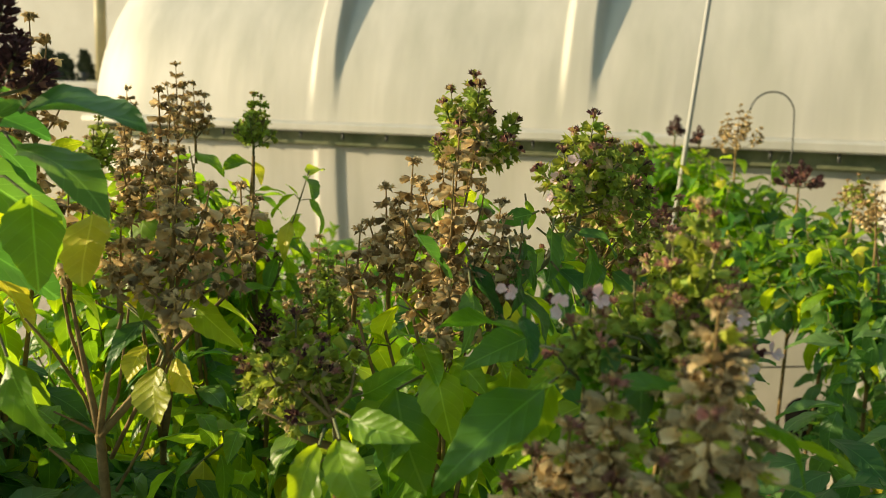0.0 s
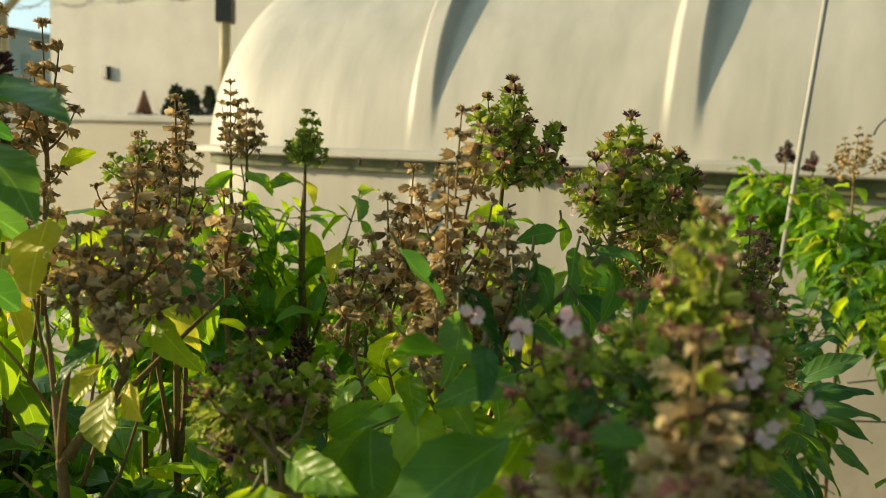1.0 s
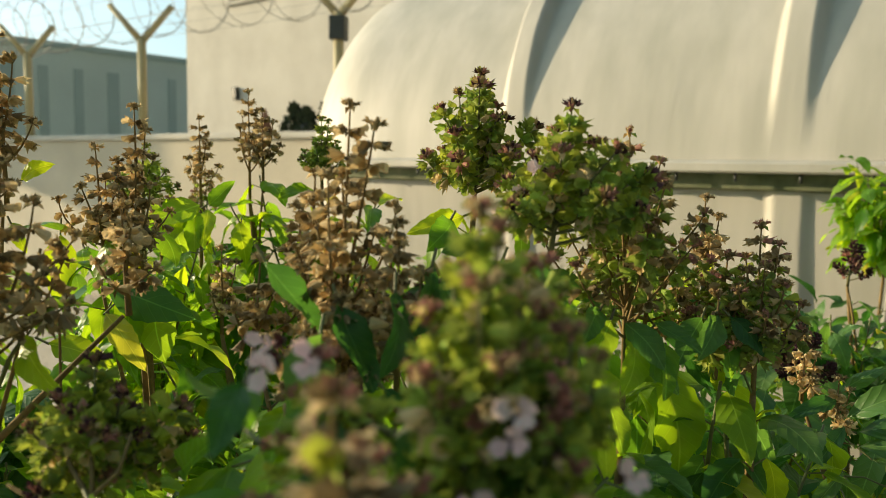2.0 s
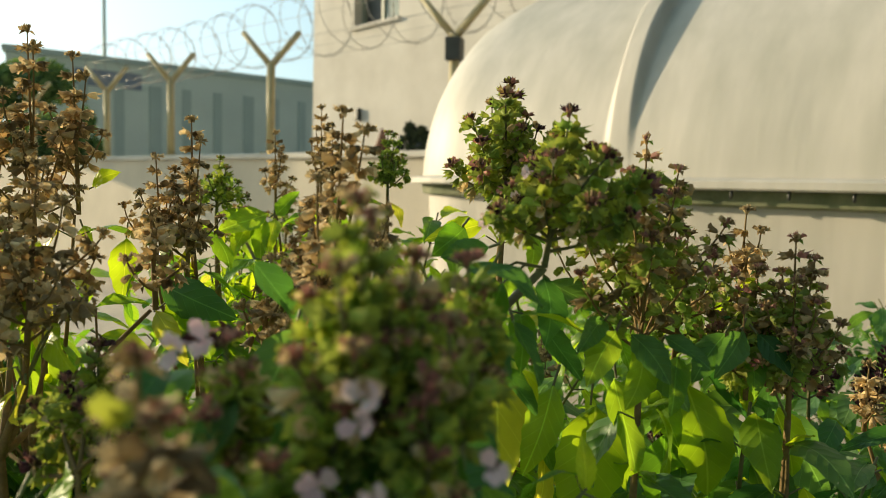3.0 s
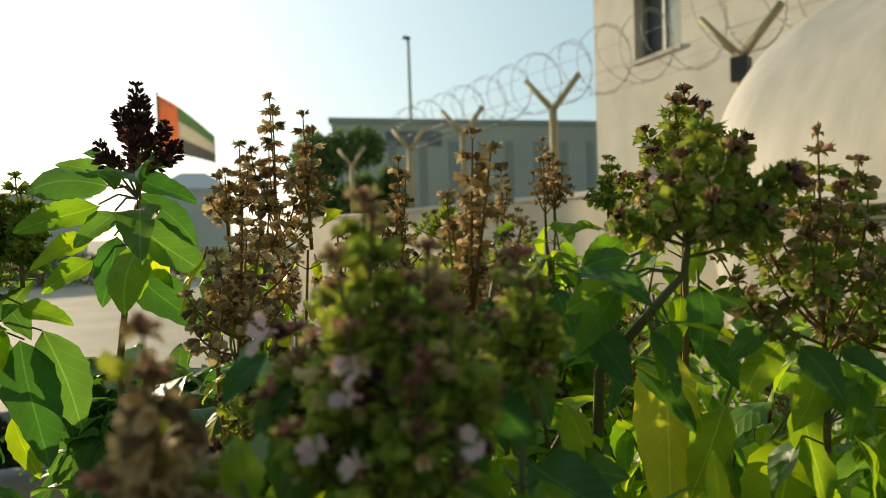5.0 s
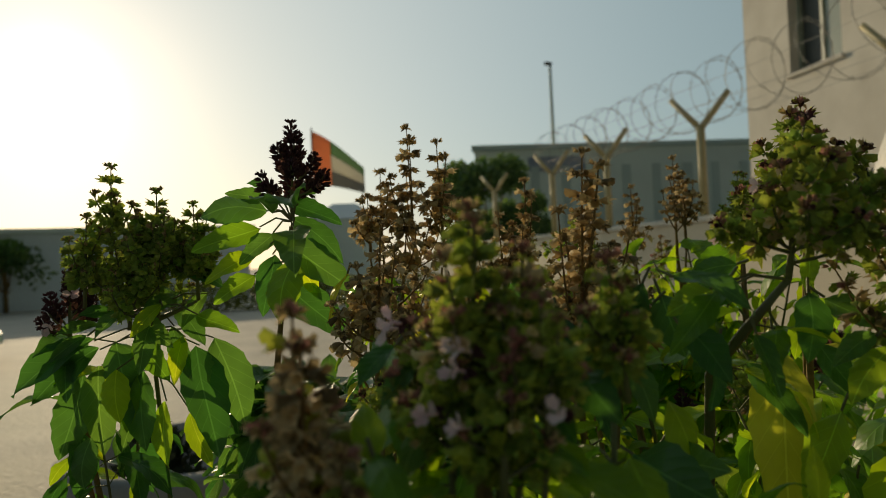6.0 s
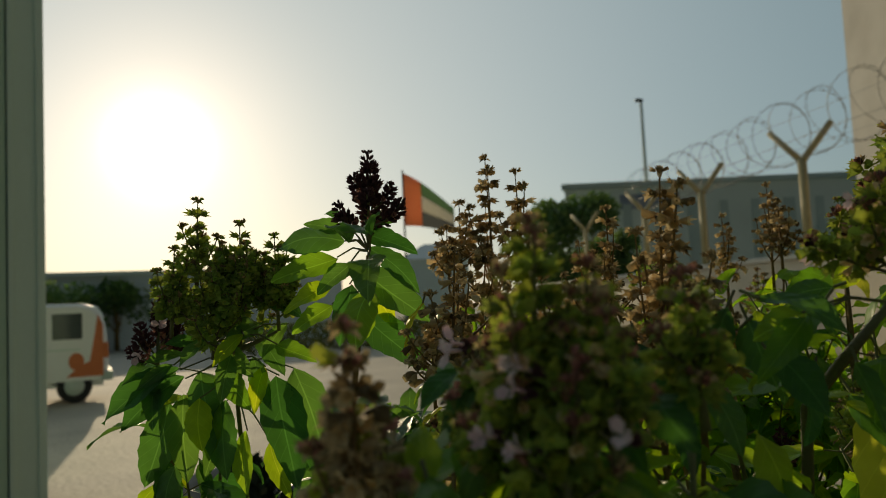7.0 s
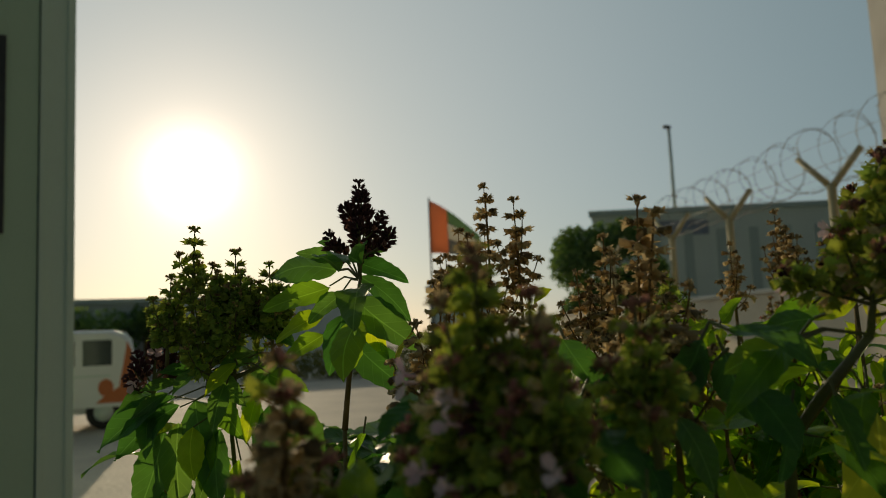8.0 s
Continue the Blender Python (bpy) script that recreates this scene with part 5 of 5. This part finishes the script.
hang_leaves(4, (0.45, -0.6, 0.65), [
    (0.171, 0.817, 1.505, 0.215, 0.805, 1.454, "deep"),
    (0.185, 0.851, 1.510, 0.230, 0.856, 1.504, "deep"),
    (0.181, 0.894, 1.484, 0.224, 0.894, 1.446, "deep"),
    (0.200, 0.863, 1.533, 0.196, 0.846, 1.510, "deep"),
    (0.213, 0.911, 1.440, 0.249, 0.907, 1.410, "deep"),
    (0.226, 0.918, 1.435, 0.284, 0.914, 1.367, "deep"),
    (0.217, 0.885, 1.394, 0.230, 0.878, 1.353, "bright"),
    (0.159, 0.803, 1.435, 0.166, 0.790, 1.375, "green"),
    (0.196, 0.927, 1.475, 0.239, 0.930, 1.465, "deep"),
    (0.173, 0.845, 1.529, 0.175, 0.821, 1.510, "deep"),
    (0.187, 0.870, 1.446, 0.210, 0.858, 1.405, "deep"),
])
hang_leaves(13, (0.85, -0.3, 0.5), [
    (-0.391, 0.338, 1.564, -0.384, 0.310, 1.535, "deep"),
    (-0.408, 0.350, 1.557, -0.377, 0.371, 1.521, "deep"),
    (-0.413, 0.385, 1.559, -0.383, 0.405, 1.522, "deep"),
    (-0.363, 0.397, 1.555, -0.329, 0.423, 1.532, "green"),
    (-0.418, 0.330, 1.558, -0.413, 0.296, 1.555, "deep"),
    (-0.447, 0.317, 1.546, -0.444, 0.279, 1.536, "deep"),
    (-0.383, 0.357, 1.546, -0.370, 0.343, 1.503, "deep"),
    (-0.390, 0.390, 1.532, -0.376, 0.376, 1.488, "bright"),
    (-0.377, 0.367, 1.565, -0.370, 0.339, 1.535, "bright"),
    (-0.397, 0.416, 1.574, -0.389, 0.390, 1.540, "deep"),
    (-0.400, 0.326, 1.505, -0.381, 0.324, 1.459, "bright"),
])

hang_leaves(15, (0.5, -0.75, 0.45), [
    (0.087, 0.397, 1.550, 0.087, 0.377, 1.527, "deep"),
    (0.111, 0.400, 1.548, 0.117, 0.384, 1.524, "deep"),
    (0.132, 0.402, 1.544, 0.150, 0.393, 1.518, "green"),
    (0.133, 0.438, 1.543, 0.156, 0.433, 1.517, "deep"),
    (0.143, 0.408, 1.538, 0.139, 0.386, 1.512, "deep"),
    (0.074, 0.399, 1.530, 0.093, 0.390, 1.501, "green"),
    (0.138, 0.454, 1.545, 0.163, 0.450, 1.527, "deep"),
    (0.144, 0.431, 1.520, 0.168, 0.427, 1.500, "green"),
    (0.046, 0.407, 1.553, 0.047, 0.387, 1.533, "deep"),
    (0.108, 0.397, 1.527, 0.108, 0.376, 1.505, "deep"),
])

hang_leaves(3, (0.5, -0.7, 0.5), [
    (0.147, 0.685, 1.533, 0.142, 0.655, 1.505, "green"),
    (0.156, 0.691, 1.531, 0.181, 0.680, 1.504, "deep"),
    (0.160, 0.704, 1.522, 0.161, 0.678, 1.486, "bright"),
    (0.175, 0.703, 1.531, 0.201, 0.694, 1.511, "deep"),
    (0.140, 0.682, 1.540, 0.133, 0.651, 1.521, "deep"),
    (0.182, 0.718, 1.514, 0.182, 0.691, 1.482, "green"),
    (0.166, 0.708, 1.514, 0.193, 0.699, 1.486, "deep"),
])
hang_leaves(4, (0.5, -0.7, 0.5), [
    (0.215, 0.765, 1.529, 0.206, 0.732, 1.499, "deep"),
    (0.225, 0.771, 1.527, 0.250, 0.761, 1.504, "deep"),
    (0.217, 0.777, 1.516, 0.227, 0.756, 1.483, "green"),
    (0.205, 0.758, 1.526, 0.195, 0.725, 1.499, "deep"),
])

hang_leaves(8, (0.45, -0.75, 0.4), [
    (-0.346, 0.720, 1.566, -0.336, 0.703, 1.506, "bright"),
    (-0.260, 0.712, 1.522, -0.251, 0.695, 1.468, "bright"),
    (-0.245, 0.719, 1.517, -0.226, 0.706, 1.465, "green"),
    (-0.276, 0.635, 1.490, -0.227, 0.640, 1.472, "bright"),
    (-0.273, 0.696, 1.528, -0.204, 0.708, 1.501, "deep"),
    (-0.270, 0.734, 1.562, -0.273, 0.713, 1.533, "yellow"),
    (-0.261, 0.677, 1.507, -0.222, 0.674, 1.464, "yellow"),
    (-0.369, 0.689, 1.577, -0.346, 0.681, 1.553, "bright"),
    (-0.362, 0.696, 1.615, -0.330, 0.695, 1.626, "bright"),
])
hang_leaves(11, (0.45, -0.75, 0.4), [
    (-0.363, 0.948, 1.586, -0.400, 0.911, 1.556, "green"),
    (-0.368, 0.946, 1.581, -0.359, 0.927, 1.523, "bright"),
    (-0.379, 0.940, 1.579, -0.391, 0.913, 1.529, "bright"),
    (-0.355, 0.951, 1.578, -0.347, 0.934, 1.537, "bright"),
    (-0.388, 0.936, 1.584, -0.409, 0.910, 1.580, "green"),
    (-0.354, 0.953, 1.585, -0.317, 0.955, 1.607, "green"),
])

hang_leaves(30, (0.2, -0.6, 0.75), [
    (0.365, 0.953, 1.37, 0.417, 0.939, 1.348, "deep"),
    (0.391, 0.972, 1.336, 0.429, 0.955, 1.312, "deep"),
    (0.352, 0.923, 1.341, 0.386, 0.904, 1.307, "deep"),
    (0.357, 0.939, 1.313, 0.37, 0.917, 1.279, "deep"),
    (0.346, 0.936, 1.386, 0.423, 0.927, 1.387, "deep"),
    (0.335, 0.933, 1.405, 0.311, 0.905, 1.368, "deep"),
    (0.34, 0.94, 1.41, 0.403, 0.933, 1.442, "deep"),
    (0.35, 0.95, 1.395, 0.418, 0.941, 1.41, "deep"),
    (0.34, 0.947, 1.357, 0.307, 0.917, 1.319, "deep"),
    (0.345, 0.953, 1.329, 0.333, 0.925, 1.274, "deep"),
    (0.331, 0.955, 1.424, 0.29, 0.926, 1.403, "deep"),
    (0.338, 0.972, 1.427, 0.374, 0.961, 1.458, "deep"),
], slim=0.62)
bare_branches(6, [
    (((-0.255, 0.553, 1.412), (-0.262, 0.553, 1.448), (-0.274, 0.550, 1.493), (-0.278, 0.547, 1.528)), 0.0019),
    (((-0.255, 0.553, 1.412), (-0.264, 0.547, 1.446), (-0.278, 0.533, 1.484), (-0.292, 0.522, 1.510)), 0.0016),
    (((-0.255, 0.553, 1.412), (-0.270, 0.550, 1.423), (-0.285, 0.543, 1.434)), 0.0012),
    (((-0.255, 0.553, 1.412), (-0.241, 0.553, 1.444), (-0.233, 0.550, 1.490), (-0.226, 0.546, 1.533)), 0.0014),
    (((-0.247, 0.553, 1.395), (-0.219, 0.530, 1.442), (-0.200, 0.523, 1.478), (-0.190, 0.523, 1.504), (-0.187, 0.529, 1.531), (-0.191, 0.548, 1.577)), 0.0019),
    (((-0.248, 0.562, 1.363), (-0.234, 0.579, 1.394), (-0.211, 0.580, 1.465), (-0.194, 0.564, 1.531)), 0.0015),
    (((-0.245, 0.537, 1.370), (-0.268, 0.535, 1.394), (-0.282, 0.529, 1.411)), 0.0016),
])
bare_branches(17, [
    (((-0.059, 0.446, 1.458), (-0.063, 0.449, 1.473), (-0.082, 0.456, 1.486), (-0.096, 0.463, 1.501)), 0.0018),
    (((-0.063, 0.449, 1.473), (-0.074, 0.461, 1.488), (-0.077, 0.468, 1.504)), 0.0015),
    (((-0.063, 0.449, 1.473), (-0.086, 0.443, 1.471), (-0.104, 0.44, 1.48)), 0.0014),
    (((-0.065, 0.449, 1.475), (-0.054, 0.456, 1.487), (-0.052, 0.463, 1.503)), 0.0014),
])

# lower leafy plants that fill the bed
rnd = random.Random(90)
for k in range(14):
    x, y = -0.45 + 0.27 * (k % 7) + rnd.uniform(-0.08, 0.08), 0.80 + 0.55 * (k // 7) + rnd.uniform(-0.12, 0.12)
    z = 1.42 - 0.08 * (k // 7) + rnd.uniform(-0.08, 0.04)
    if 0.34 < x / y < 0.53:
        continue
    basil((x, y, z), 0.05, 0.05, rnd.choice(("green", "dry", "dark")), 3, seed=200 + k, label=GREEN_L, leaves=7, spread=0.17, low=1.0, bright=0.3, yellow=0.05)


for k, (x, y, z) in enumerate(((-0.62, 0.80, 1.56), (-0.50, 1.05, 1.60), (-0.30, 0.90, 1.54), (-0.14, 0.92, 1.50), (-0.02, 1.02, 1.48), (-0.60, 1.28, 1.62))):
    basil((x, y, z), 0.07, 0.08, ("dry", "mixed", "dry", "green")[k % 4], 6, seed=300 + k, label=GREEN_L if k % 4 == 3 else DRY_L, leaves=7, spread=0.14, low=1.15, bright=0.2, yellow=0.06)


def understorey(count, seed, thicket=0):
    """The uncountable lower foliage of the bed, as one mesh of leaf blades, denser at its far end."""
    rnd = np.random.RandomState(seed)
    src = LEAVES["green"]
    V, F, U, T, k = [], [], [], [], 0
    made = 0
    while made < count:
        x, y = rnd.uniform(-0.72, 1.65), rnd.uniform(0.45, 2.3)
        extra = made >= count - thicket
        if extra:
            x, y = rnd.uniform(-0.72, -0.24), rnd.uniform(0.44, 0.78)
        if x < 0.2 and math.atan2(0.4 - x, y - 0.25) > radians(77):
            continue
        top = 1.40 - 0.05 * max(0, y - 0.9) + 0.06 * noise.noise((x * 5, y * 5, 0)) + 0.03 * smooth(-x, -0.2, 0.1) * smooth(y, 0.75, 0.95) + 0.06 * smooth(-x / y, 0.28, 0.38) * smooth(y, 0.75, 0.95)
        if x > 0.55 and y > 1.2:
            top -= 0.16
        if 0.37 < x / y < 0.51 and y > 0.72:             # a gap in the planting before the tank
            top -= 0.55 if y > 1.05 else 0.12
        if y < 0.55:
            top -= 0.08
        z = top - abs(rnd.normal(0, 0.16))
        if extra:
            z = 1.46 - 0.10 * smooth(x, -0.42, -0.34) - 0.06 * smooth(y, 0.60, 0.66) + 0.06 * noise.noise((x * 9, y * 9, 4)) + 0.08 * smooth(y, 0.8, 0.95) - abs(rnd.normal(0, 0.06))
        if z < 0.55:
            continue
        me = src[rnd.randint(len(src))]
        a, e = rnd.uniform(0, 2 * math.pi), radians(rnd.uniform(-10, 70))
        X = Vector((math.cos(a) * math.cos(e), math.sin(a) * math.cos(e), -math.sin(e)))
        N = Vector((math.cos(a) * math.sin(e) + rnd.uniform(-0.4, 0.4), math.sin(a) * math.sin(e) + rnd.uniform(-0.4, 0.4), math.cos(e)))
        Y = N.cross(X).normalized()
        M = np.array([X, Y, X.cross(Y)]) * rnd.uniform(0.04, 0.085)
        pts = np.array([tuple(q.co) for q in me.vertices]).reshape(13, 5, 3)[::2, ::2].reshape(-1, 3) @ M + np.array((x, y, z))
        V.extend(map(tuple, pts))
        # Right side and thicket get the darker blades, their shade painted in.
        T.extend([1 if extra or x > 0.2 + 0.2 * (rnd.rand() - 0.5) else 0] * 12)
        for i in range(6):
            for j in range(2):
                F.append((k + i * 3 + j, k + i * 3 + j + 1, k + i * 3 + j + 4, k + i * 3 + j + 3))
                for ii, jj in ((i, j), (i, j + 1), (i + 1, j + 1), (i + 1, j)):
                    U.append((ii / 6, 0.5 + (jj - 1) * 0.5 * math.sin(math.pi * min(1, (ii / 6) ** 0.72))))
        k += 21
        made += 1
    me = bpy.data.meshes.new("foliage")
    me.from_pydata(V, [], F)
    layer = me.uv_layers.new(name="UVMap")
    layer.data.foreach_set("uv", np.array(U).ravel())
    me.materials.append(LEAF)
    me.materials.append(LEAF_DEEP)
    me.polygons.foreach_set("material_index", T)
    me.polygons.foreach_set("use_smooth", [True] * len(me.polygons))
    me.update()
    return me


tagged(new("foliage", understorey(5500, 4, 1000)), "dense green basil leaves filling the planting bed", "foliage", kind="stuff")
